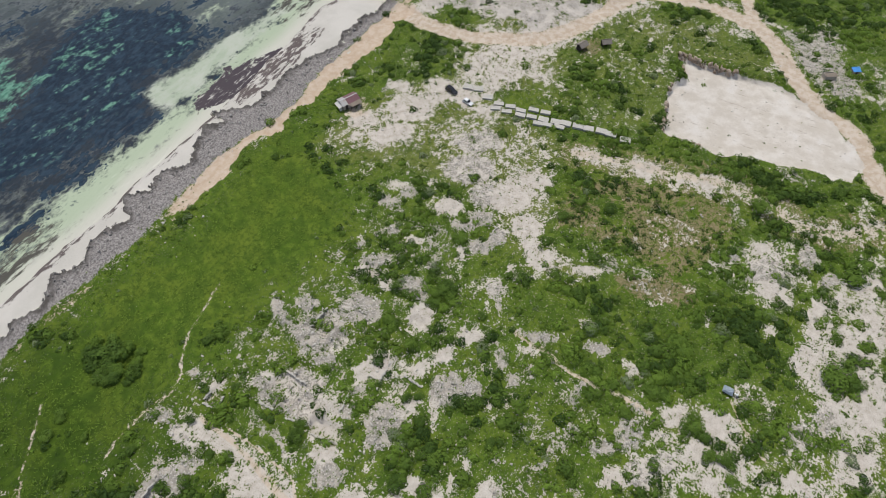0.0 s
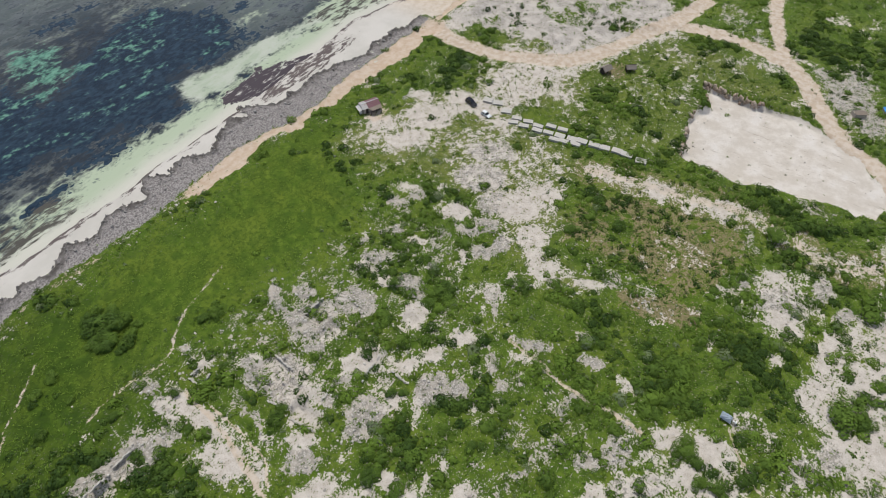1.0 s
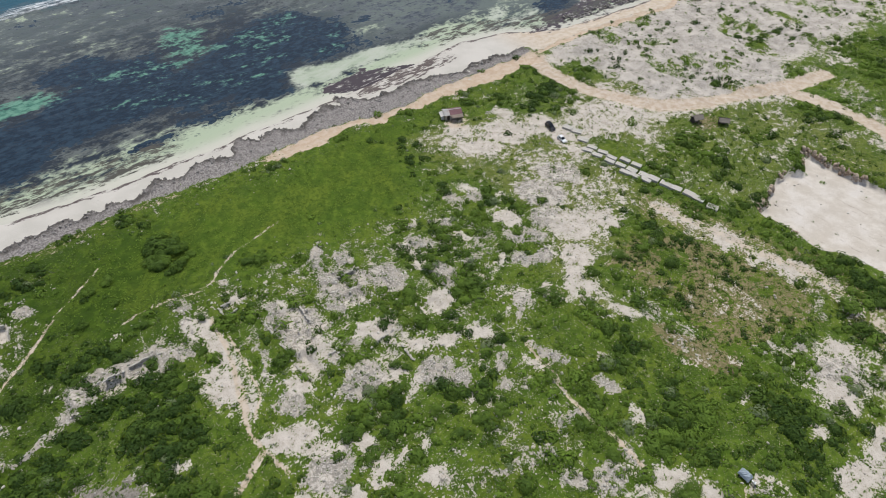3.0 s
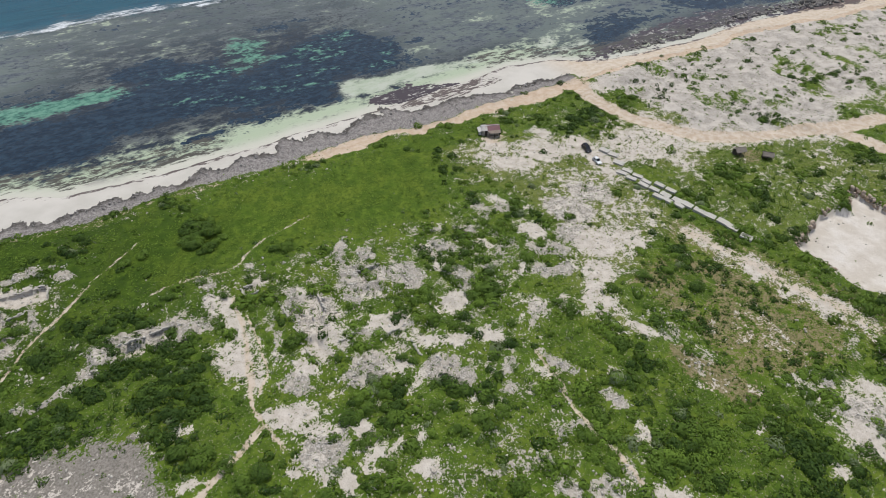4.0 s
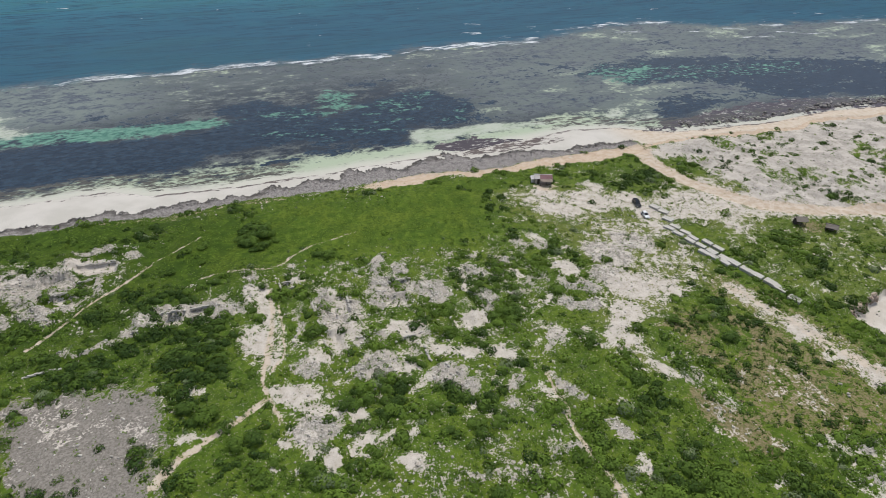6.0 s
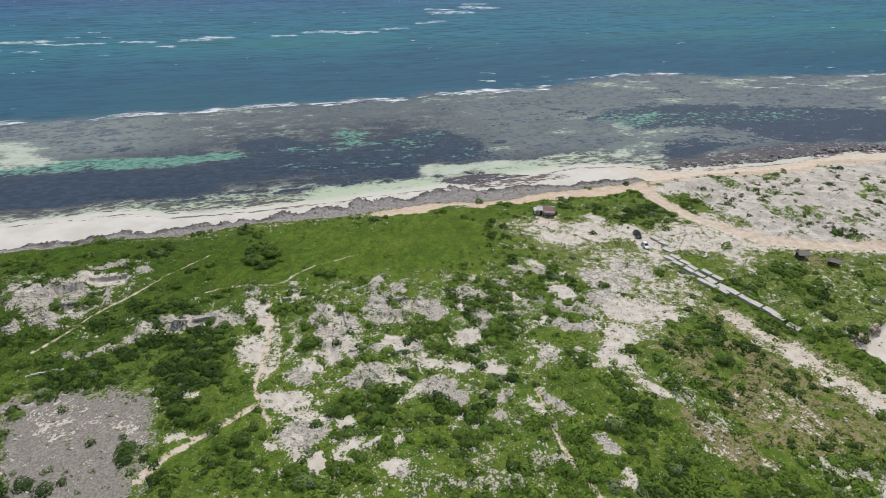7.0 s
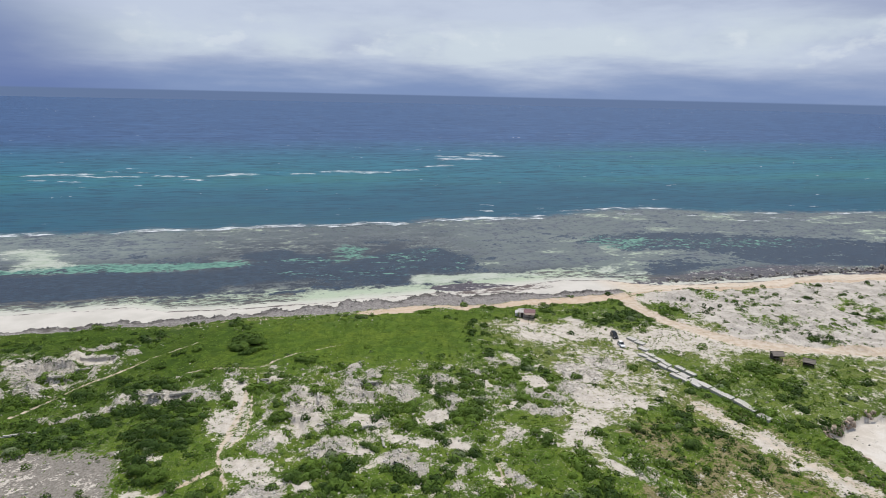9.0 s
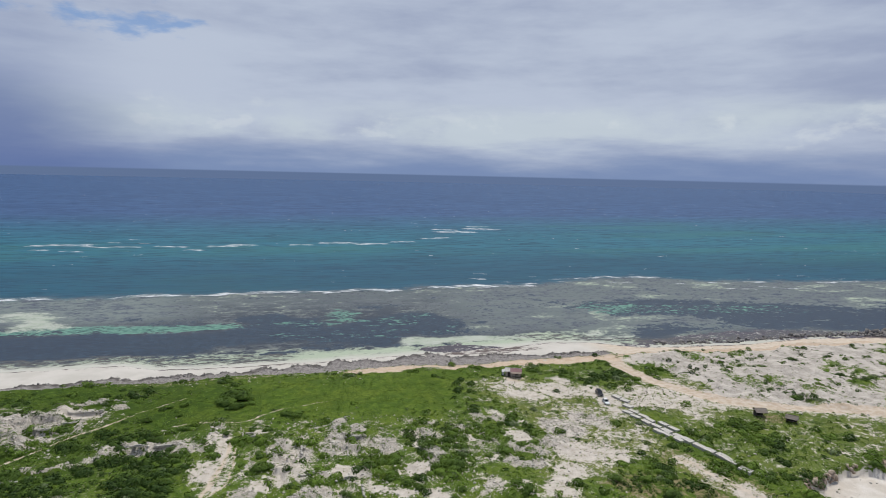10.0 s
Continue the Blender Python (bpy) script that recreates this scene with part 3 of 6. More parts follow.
BARE = [(117, 70, 5.8), (119, 61, 6.7), (127, 57, 3.9), (112, 79, 3.9), (150, 67, 5.4), (154, 59, 6.6), (163, 57, 4.5), (143, 56, 4.2), (162, 70, 5.7),
    (145, 49, 3.1), (115, 53, 3.7), (133, 57, 3), (119, 5, 4.5), (121, -4, 4), (123, -12, 3.7), (117, 12, 3.2), (116, 19, 2.7)]
BUSH = [(4, 92, 2.6), (4, 88, 3.5), (2, 87, 2.9), (3, 84, 2.8), (2, 93, 2), (6, 82, 1.9), (57, -29, 2.6), 
    (56, -31, 2.1), (55, -28, 1.8), (53, -37, 2.4), (50, -39, 2.1), (58, -41, 2.1), (52, -34, 2), 
    (78, 39, 1.4), (61, 51, 1.6), (58, 32, 2.7), (52, 43, 2.1), (44, 39, 2.2), (31, 26, 1.6), (113, -51, 4.1), 
    (84, -53, 4.4), (84, -57, 2.7), (132, -34, 3.1), (139, -44, 2.6), (122, -26, 4.8), (129, -30, 2.3), 
    (-11, 87, 1.9), (-15, 86, 1.6), (-8, 69, 1.5), (-19, 77, 1.6)]
BUSH += [(-2, 59, 1.2), (-15, 67, 2.4), (-14, 63, 2.4), (-11, 79, 1.2), (21, 71, 1.8), (19, 72, 1.8), 
    (13, 59, 1.2), (15, 12, 1.6), (22, 15, 2.3), (15, 19, 2.3), (37, 6, 2), (41, 4, 1.7), (32, 24, 1.3), 
    (12, 41, 2), (14, 42, 1.7), (42, 32, 2.3), (3, 63, 1.4), (57, 34, 2.4), (72, 37, 1.9), (-1, 54, 1.5), 
    (70, 18, 2.6), (69, 21, 2), (-1, 10, 1.9), (-4, 17, 2.5), (-6, 16, 2.2), (-12, 25, 2.6), (-15, 28, 2.4), 
    (-9, 21, 2), (5, 6, 2.1), (18, 1, 1.6)]
BUSH += [(1, 90, 3), (6, 90, 2.7), (7, 86, 2.4), (0, 84, 2.6), (4, 81, 2.2), (-1, 87, 2.4), (5, 93.5, 2), (2, 80, 1.8), (8, 83, 1.7), (31, 12, 1.5), (31, 6, 1.7), (56, 22, 1.4), (93, 17, 2.4), (99, 15, 2.4), (101, 8, 2.4), 
    (52, -16, 1.9)]
SCRUB_M = [(-45.2, 40.5), (-45.4, 47.2), (-41.4, 48.2), (-30.3, 53.3), (-26.3, 54.7), (-19.1, 54.7), 
    (-13.9, 55.7), (-11.1, 51.7), (-4.6, 42.2), (-3.4, 38), (-4.8, 36.5), (-9.7, 36.9), (-7.6, 31.5), 
    (-6.5, 29), (-9.7, 28.5), (-13.1, 26.4), (-15.6, 24.2), (-19.4, 22.6), (-20.4, 25.7), (-18.4, 29.2), 
    (-15.4, 30.6), (-12.7, 33.2), (-17.5, 35.7), (-21.5, 40.8), (-24.7, 37.4), (-28.2, 38.8), (-33.9, 38.8), 
    (-38.6, 39.8)]
SCRUB_M2 = [(-12.1, 16.2), (-8.6, 19.5), (-2.3, 20.8), (1.1, 19), (0.3, 13.9), (2.6, 6.8), (-13.8, 15)]
SCRUB_M3 = [(-21.2, 9.7), (-15.1, 14), (-8.9, 16.9), (-6, 21.3), (0.1, 21.7), (1.2, 14.8), (-1.1, 9.6), 
    (3.8, 9), (10.4, 3.3), (12, -0.7)]
HEDGE_P = [(-47, 94.7), (-41.8, 94.5), (-35.5, 97.1), (-27, 97.2)]
DOMES = [(14, 20, 3), (19, 15, 2.7), (24, 20, 3.3), (14, 12, 2), (15, 30, 2.3), (13, 5, 2.7), 
    (21, 7, 2.4), (24, 12, 2.4), (3, 90, 4.8), (-27, 67, 2.8), (-15, 67, 2.7), (27, 15, 2.8), (12, 41, 2.8)]
GREY_FLAT2 = [(-49.8, 40.7), (-43.2, 40.5), (-37.8, 41.1), (-32.9, 40.1), (-22.2, 34), (-21, 28.3), 
    (-21.3, 23.3), (-22.4, 17.7), (-20.8, 13), (-23.2, 6), (-41.6, 11.8)]

# old stone cuttings: centre, half length, half width, depth
CUTS = [(19, 50, 2.8, 3.6, 0.9), (17.6, 44, 2.3, 2.0, 0.8), (15.6, 37, 2.0, 3.6, 1.0), (23.6, 47, 1.8, 2.8, 0.7), (8.8, 62, 1.7, 1.7, 1.0), (36, 52, 3.2, 2.3, 0.9),
        (33, 46.6, 2.6, 1.8, 0.7), (-46, 82, 3.6, 2.6, 1.0), (-40, 78.6, 2.8, 1.8, 0.9), (-44, 74, 2.3, 1.8, 0.8), (-12, 58, 2.8, 1.8, 0.9), (-18.5, 57, 2.6, 1.6, 0.9),
        (38, 31, 2.8, 1.8, 0.8), (46, 34, 2.3, 1.8, 0.8), (30, 30, 2.3, 2.8, 0.8)]
RNG = np.random.RandomState(5)
LATTICE = RNG.rand(256, 256)


def lattice(x, y, turn):
    """Smooth noise 0..1 on numpy arrays."""
    x, y = x + 37.7 * turn, y + 91.3 * turn
    i, j = np.floor(x).astype(int), np.floor(y).astype(int)
    u, v = x - i, y - j
    u, v = u * u * (3 - 2 * u), v * v * (3 - 2 * v)
    a, b, c, e = (LATTICE[(i + p) % 256, (j + q) % 256] for p, q in ((0, 0), (1, 0), (0, 1), (1, 1)))
    return (a * (1 - u) + b * u) * (1 - v) + (c * (1 - u) + e * u) * v


def fbm(x, y, size, octaves=4, turn=0):
    total, amp, norm = 0.0, 1.0, 0.0
    for k in range(octaves):
        total = total + amp * lattice(x / size * 2 ** k, y / size * 2 ** k, turn + k * 3)
        norm, amp = norm + amp, amp * 0.55
    return total / norm


def ease(v, low, high):
    v = np.clip((v - low) / (high - low), 0, 1)
    return v * v * (3 - 2 * v)


def within(poly, x, y):
    """Signed distance to a polygon, positive inside."""
    far, inside = np.full(x.shape, 1e9), np.zeros(x.shape, bool)
    for (ax, ay), (bx, by) in zip(poly, poly[1:] + poly[:1]):
        ex, ey = bx - ax, by - ay
        s = np.clip(((x - ax) * ex + (y - ay) * ey) / (ex * ex + ey * ey + 1e-9), 0, 1)
        far = np.minimum(far, (x - ax - s * ex) ** 2 + (y - ay - s * ey) ** 2)
        cross = (ay > y) != (by > y)
        inside ^= cross & (x < ex * (y - ay) / (ey if ey else 1e-9) + ax)
    far = np.sqrt(far)
    return np.where(inside, far, -far)


def along(points, x, y):
    """Distance to a polyline."""
    far = np.full(x.shape, 1e9)
    for (ax, ay), (bx, by) in zip(points, points[1:]):
        ex, ey = bx - ax, by - ay
        s = np.clip(((x - ax) * ex + (y - ay) * ey) / (ex * ex + ey * ey + 1e-9), 0, 1)
        far = np.minimum(far, (x - ax - s * ex) ** 2 + (y - ay - s * ey) ** 2)
    return np.sqrt(far)


def spots(items, x, y):
    out = np.zeros(x.shape)
    for px, py, r in items:
        out = np.maximum(out, ease(0.82 * r - np.hypot(x - px, y - py), -0.65 * r - 0.5, 0.6 * r + 0.3))
    return out


def patches(items, x, y, soft=1.1):
    """Cover by oval patches, 0..1."""
    out = np.zeros(x.shape)
    for px, py, a, b, turn in items:
        reach = a + 2 * soft + 1
        near = np.nonzero((np.abs(x - px) < reach) & (np.abs(y - py) < reach))[0]
        c, s = math.cos(radians(turn)), math.sin(radians(turn))
        u, v = (x[near] - px) * c + (y[near] - py) * s, (y[near] - py) * c - (x[near] - px) * s
        a, b = max(a, 0.9), max(b, 0.9)
        out[near] = np.maximum(out[near], ease((1 - np.hypot(u / a, v / b)) * min(b, 3.0), -soft, soft))
    return out


def at(points, x):
    px, py = zip(*points)
    return np.interp(x, px, py)


def cover(x, y):
    """What covers the land at each place: weights 0..1."""
    wx = x + 2.2 * (fbm(x, y, 5, 3, 1) - 0.5) * 2
    wy = y + 2.2 * (fbm(x, y, 5, 3, 2) - 0.5) * 2
    sx, sy = x + 2.6 * (fbm(x, y, 2.6, 3, 61) - 0.5) + 0.35 * (wx - x), y + 2.6 * (fbm(x, y, 2.6, 3, 62) - 0.5) + 0.35 * (wy - y)
    f = {}
    poly = lambda p, soft=1.5: ease(within(p, wx, wy), -soft, soft)
    f["meadow"] = np.maximum(poly(MEADOW, 11), poly(MEADOW_L, 4))
    f["scrub"] = np.maximum.reduce([poly(SCRUB_DARK, 3), poly(SCRUB_L, 3), poly(SCRUB_L2, 2), poly(SCRUB_M, 1.5), poly(SCRUB_M2, 1.5), poly(SCRUB_M3, 1.5), 0.42 * poly(HEDGE_HUT, 2), 0.8 * poly(HEDGE_HUT2, 1.5), 0.95 * patches(CLUMPS, sx, sy), ease(-along(HEDGE_P, wx, wy), -4.0, -1.5), 0.9 * ease(-x, 4, 20) * ease(fbm(x, y, 9, 4, 18), 0.43, 0.55) * ease(-y, -100, -92) * (1 - 0.7 * poly(OPEN_K, 2)) * (1 - poly(GREY_FLAT2, 2)), 0.8 * spots([(a, b, 0.72 * c) for a, b, c in DOMES], wx, wy),
                                    ease(-along(HEDGE_DITCH, wx, wy), -5.5, -2.5), ease(-along(HEDGE_COAST, wx, wy), -4.5, -1.5),
                                    0.2 * poly(GREEN_R, 6), 0.2 * poly(GREEN_R2, 6), 0.8 * poly(GREEN_FAR_R, 4), poly(GREEN_FAR_R2, 3)])
    seen = np.maximum(patches(STONY, sx, sy), patches(SANDY, sx, sy))
    f["scrub"] = f["scrub"] * (1 - 0.8 * seen)
    f["bushes"] = poly(BUSHFIELD, 3)
    f["dune"] = ease(within(DUNES, wx, wy), -4, 4)
    f["dune"] = np.maximum(f["dune"], ease(x, 205, 225) * ease(y, 30, 48))
    f["quarry"] = ease(within(QUARRY, wx + 5 * (fbm(x, y, 9, 3, 3) - 0.5), wy + 5 * (fbm(x, y, 9, 3, 4) - 0.5)), -0.8, 0.8)
    f["pit"] = ease(within(PIT_L, x, y), -0.5, 0.5)
    f["dry"] = np.maximum(0.9 * spots([(160, 38, 5.0)], wx, wy), np.maximum(np.maximum(poly(DRY_A, 3), 0.6 * ease(-along(TRACK_C, wx, wy), -9, -3)), 0.62 * f["bushes"] * ease(fbm(x, y, 9, 3, 5), 0.24, 0.42)))
    f["cut"] = np.zeros(x.shape)
    f["deep"] = np.zeros(x.shape)
    for k, (cx, cy, half_x, half_y, deep) in enumerate(CUTS):
        turn = 0.06 * ((k * 7) % 5 - 2)
        u, v = (x - cx) * math.cos(turn) + (y - cy) * math.sin(turn), (y - cy) * math.cos(turn) - (x - cx) * math.sin(turn)
        dig = ease(np.minimum(half_x - np.abs(u), half_y - np.abs(v)), -0.32, 0.32)
        f["cut"], f["deep"] = np.maximum(f["cut"], dig), np.maximum(f["deep"], dig * deep)
    mottle = fbm(x, y, 7, 4, 7)
    free = (1 - f["meadow"]) * (1 - f["scrub"]) * (1 - f["bushes"] * 0.5)
    known = 0.92 * patches(STONY, sx, sy)
    f["heap"] = known * (1 - f["cut"])
    f["flat"] = np.maximum(poly(GREY_FLAT, 5), poly(GREY_FLAT2, 3))
    stony = np.maximum.reduce([0.29 * poly(RUINS, 6), 0.72 * poly(OPEN_H, 4), 0.34 * poly(OPEN_K, 4), 0.28 * poly(OPEN_A, 5)])
    f["rubble"] = np.maximum(np.maximum(np.maximum(known, np.maximum(stony, 0.42 * f["dune"])), 0.55 * f["flat"]), 0.40 * free * ease(mottle, 0.55, 0.68))
    bare = np.maximum(0.92 * patches(SANDY, sx, sy), spots(BARE, wx + 6 * (fbm(x, y, 4, 4, 16) - 0.5), wy + 6 * (fbm(x, y, 4, 4, 17) - 0.5)))
    grassy = patches(GRASSY, sx, sy, 2.0)
    bare *= (1 - f["flat"]) * (1 - 0.5 * grassy) * (1 - 0.85 * f["scrub"])
    f["rubble"] = f["rubble"] * (1 - 0.7 * f["scrub"]) * (1 - 0.7 * grassy)
    free *= 1 - f["flat"]
    f["open"] = np.maximum.reduce([poly(OPEN_A, 4), poly(OPEN_L, 4), poly(OPEN_G, 4), 0.6 * poly(OPEN_F, 4), 0.9 * poly(GREEN_R2, 5), 0.45 * poly(GREEN_R, 5)])
    sandy = np.maximum.reduce([0.46 * poly(OPEN_A, 5), 0.46 * poly(OPEN_B, 3), 0.72 * poly(OPEN_C, 4), 0.58 * poly(OPEN_D, 4), 0.55 * poly(OPEN_F, 5), 0.74 * poly(OPEN_G, 4), 0.74 * poly(OPEN_L, 4)])
    f["bare"] = np.maximum.reduce([bare, sandy, 0.5 * f["cut"], 0.32 * f["flat"] * ease(fbm(x, y, 8, 4, 14), 0.42, 0.6), 0.62 * poly(TRI_PATH, 2), 0.56 * ease(-along(TRACK_C, wx, wy), -6, -1), 0.24 * poly(GREEN_R, 6), f["pit"], f["dune"] * ease(fbm(x, y, 10, 4, 9), 0.28, 0.45),
                                   (0.26 + 0.26 * ease(x, 20, 90)) * free * ease(fbm(x, y, 11, 4, 8), 0.60, 0.72)])
    f["bare"] = f["bare"] * (1 - 0.62 * grassy)
    track = np.zeros(x.shape)
    for line, wide in ((TRACK_A, 3.0), (TRACK_B, 2.9), (TRACK_B2, 2.2)):
        track = np.maximum(track, ease(wide - along(line, wx * 0.5 + x * 0.5, wy * 0.5 + y * 0.5), -2.0, 1.5))
    for line, wide in ((TRACK_C, 1.7), (PATH_I, 0.4), (PATH_J, 0.4), (PATH_A, 0.45), (PATH_B, 0.4), (PATH_C, 0.6), (PATH_D, 0.5), (PATH_E, 0.6), (PATH_F, 0.9), (PATH_G, 0.3), (PATH_H, 0.4)):
        track = np.maximum(track, (0.5 if line is TRACK_C else 0.58 if line in (PATH_A, PATH_B) else 0.72) * ease(wide - along(line, x * 0.7 + wx * 0.3, y * 0.7 + wy * 0.3), -0.45, 0.45))
    f["track"] = np.maximum(track, 0.75 * spots([(96.5, 87.5, 4.5)], wx, wy))
    # the coast, band by band
    jag = 5.5 * (fbm(x, y, 2.8, 4, 11) - 0.5) + 2.5 * (fbm(x, y * 0.3, 7, 2, 13) - 0.5)
    rock_sea, rock_land, green = at(ROCK_SEA, x) + jag, at(ROCK_LAND, x) + 0.5 * jag, at(GREEN_SEA, x) + 6.0 * (fbm(x, y, 5, 4, 12) - 0.5)
    west = 1 - ease(x, 138, 156)
    f["rock"] = west * ease(y, rock_land - 2.2, rock_land + 2.2) * ease(rock_sea - y, -0.35, 0.35)
    f["sand"] = np.where(x < 148, ease(y, rock_sea - 0.3, rock_sea + 0.3), ease(y, at(BERM, x) + jag * 0.6 - 1.0, at(BERM, x) + jag * 0.6 + 1.0))
    f["orange"] = (0.42 + 0.58 * ease(x, 30, 60)) * west * ease(y, green - 0.5, green + 0.5) * (1 - ease(y, rock_land - 1.6, rock_land + 2.0))
    f["fringe"] = f["rock"] * ease(y, rock_sea - 3.2, rock_sea - 0.8)
    scarp = np.abs(y - at(BERM, x) - jag * 0.6 + 1.2)
    f["orange"] = np.maximum(f["orange"], (1 - west) * 0.9 * ease(-scarp, -2.2, -0.8))
    f["rock"] *= 1 - f["orange"] * 0.3
    f["tan"] = 1 - west
    f["land"] = 1 - np.maximum.reduce([f["rock"], f["sand"], f["orange"]])
    for key in ("meadow", "scrub", "bushes"):
        f[key] = f[key] * f["land"]
    thin = np.maximum.reduce([f["bare"], 0.85 * f["flat"], f["track"], f["quarry"], f["rubble"] * 0.75])
    f["green"] = f["land"] * (1 - thin)
    return f


def heights(x, y, f):
    """Height of the land and the seabed."""
    z = 1.0 * (fbm(x, y, 38, 3, 20) - 0.5) + 0.28 * (fbm(x, y, 3.2, 3, 21) - 0.5)
    z += f["rubble"] * 0.9 * (fbm(x, y, 1.9, 3, 22) - 0.45) - 0.25 * f["track"]
    z += f["dune"] * (3.4 * (fbm(x, y, 16, 3, 23) - 0.42) + 1.6 * (fbm(x, y, 4.5, 3, 27) - 0.5))
    z -= (0.5 + 2.2 * ease(y, -42, -4)) * f["quarry"] + 1.3 * f["pit"]
    z += (0.55 + 0.9 * (1 - ease(x, -22, -6))) * f["heap"] * ease(fbm(x, y, 4, 3, 26), 0.35, 0.6) - f["deep"]
    z -= 0.35 * f["orange"]
    ridge = 1 - np.abs(2 * fbm(x, y, 2.6, 4, 24) - 1)
    z += f["rock"] * (0.95 * ridge ** 2 - 0.6)
    out = np.where(x < 148, f["sand"], ease(y, at(BERM, x), at(BERM, x) + 3))
    low = -0.35 - 0.45 * ease(y - at(SHORE, x), -10, 3) - 4.0 * ease(y - at(SHORE, x), 3, 150) + 0.10 * (fbm(x, y, 6, 3, 25) - 0.5)
    return z * (1 - out) + low * out


def mesh_of(name, verts, faces, attributes=None, smooth=False):
    """A mesh from numpy arrays; all faces have one number of corners."""
    me = bpy.data.meshes.new(name)
    k = faces.shape[1]
    me.vertices.add(len(verts))
    me.vertices.foreach_set("co", np.ascontiguousarray(verts, np.float32).ravel())
    me.loops.add(faces.size)
    me.loops.foreach_set("vertex_index", np.ascontiguousarray(faces, np.int32).ravel())
    me.polygons.add(len(faces))
    me.polygons.foreach_set("loop_start", np.arange(0, faces.size, k, dtype=np.int32))
    if smooth:
        me.polygons.foreach_set("use_smooth", np.ones(len(faces), bool))
    for key, values in (attributes or {}).items():
        me.attributes.new(key, "FLOAT", "POINT").data.foreach_set("value", np.ascontiguousarray(values, np.float32))
    me.update(calc_edges=True)
    return me


def spaced(start, stops):
    """Grid lines that run from start through (end, step, growth) pieces."""
    out = [start]
    for end, step, grow in stops:
        while out[-1] < end - 1e-6:
            out.append(min(out[-1] + step, end))
            step *= grow
    return out


def sheet(xs, ys):
    gx, gy = np.meshgrid(np.array(xs), np.array(ys))
    w = len(xs)
    i = (np.arange(len(ys) - 1)[:, None] * w + np.arange(w - 1)[None, :]).ravel()
    return gx.ravel(), gy.ravel(), np.stack([i, i + 1, i + w + 1, i + w], 1)


def mirrored(lines):
    return [-v for v in reversed(lines)]


# ---------------------------------------------------------------- materials of the land and the sea
def ground_material():
    m, n = material("ground")
    p = n.add("ShaderNodeNewGeometry").outputs["Position"]
    n1, n2, n3, n4 = n.noise(p, 0.09, 5), n.noise(p, 0.55, 5, 0.6), n.noise(p, 2.2, 5, 0.65), n.noise(p, 7.0, 3, 0.6)
    n0 = n.noise(p, 0.22, 4, 0.6)
    ragged = n.math("ADD", n.math("MULTIPLY", n.math("SUBTRACT", n2, 0.5), 1.7), n.math("ADD", n.math("MULTIPLY", n.math("SUBTRACT", n3, 0.5), 1.5), n.math("MULTIPLY", n.math("SUBTRACT", n0, 0.5), 1.2)))

    def layer(below, key, colour, amount=1.0, low=0.38, high=0.62):
        fac = n.step(n.math("ADD", n.attr(key), n.math("MULTIPLY", ragged, amount)), low, high)
        return n.mix(n.math("MULTIPLY", fac, n.step(n.attr(key), 0.02, 0.15)), below, colour)

    grass = n.mix(n.step(n2, 0.35, 0.65), (0.058, 0.106, 0.010), (0.116, 0.174, 0.020))
    grass = n.mix(n.step(n1, 0.42, 0.62), grass, n.mix(0.6, grass, (0.125, 0.165, 0.020)))
    grass = n.mix(n.math("MULTIPLY", n.attr("open"), 0.55), grass, (0.175, 0.180, 0.055))
    grass = n.mix(n.math("MULTIPLY", n.step(n3, 0.50, 0.72), 0.5), grass, (0.115, 0.16, 0.025))
    grass = n.mix(n.math("MULTIPLY", n.step(n0, 0.46, 0.58), 0.6), grass, (0.044, 0.082, 0.010))
    tuft = n.noise(p, 1.1, 4, 0.7)
    grass = n.mix(n.math("MULTIPLY", n.step(tuft, 0.47, 0.58), 0.65), grass, (0.034, 0.066, 0.008))
    soil = n.mix(n.step(n3, 0.3, 0.7), (0.30, 0.25, 0.17), (0.40, 0.36, 0.28))
    fleck = n.math("MULTIPLY", n.math("SUBTRACT", 1.0, n.attr("meadow")), n.step(n3, 0.57, 0.66))
    colour = n.mix(n.math("MULTIPLY", fleck, 0.7), grass, soil)
    # shade painted over the ground colour towards the west
    colour = n.mix(n.math("MULTIPLY", n.attr("west_shade"), 0.8), colour, (0.52, 0.60, 0.50), "MULTIPLY")
    dry = n.mix(n.step(n3, 0.35, 0.65), (0.130, 0.122, 0.050), (0.235, 0.195, 0.112))
    colour = layer(colour, "dry", dry, 0.9)
    stones = n.add("ShaderNodeTexVoronoi", {"feature": "F1"}, Vector=p, Scale=2.3)
    stone_tone = n.mix(n.step(stones.outputs["Distance"], 0.05, 0.6), (0.53, 0.50, 0.455), (0.25, 0.232, 0.20))
    stone_tone = n.mix(n.step(n2, 0.4, 0.7), stone_tone, (0.42, 0.38, 0.325))
    colour = layer(colour, "rubble", stone_tone, 1.0, 0.40, 0.56)
    sand = n.mix(n.step(n2, 0.3, 0.7), (0.43, 0.385, 0.33), (0.55, 0.508, 0.452))
    sand = n.mix(n.math("MULTIPLY", n.step(n4, 0.52, 0.64), 0.6), sand, (0.27, 0.235, 0.185))
    blown = n.mix(n.step(n3, 0.35, 0.65), (0.23, 0.212, 0.186), (0.40, 0.372, 0.335))
    sand = n.mix(n.math("MULTIPLY", n.attr("dune"), 0.75), sand, n.mix(n.step(n0, 0.42, 0.60), blown, (0.46, 0.425, 0.38)))
    gravel = n.mix(n.step(n3, 0.35, 0.65), (0.150, 0.137, 0.118), (0.262, 0.240, 0.210))
    colour = layer(colour, "flat", gravel, 1.0, 0.30, 0.55)
    colour = layer(colour, "bare", sand, 1.1, 0.36, 0.62)
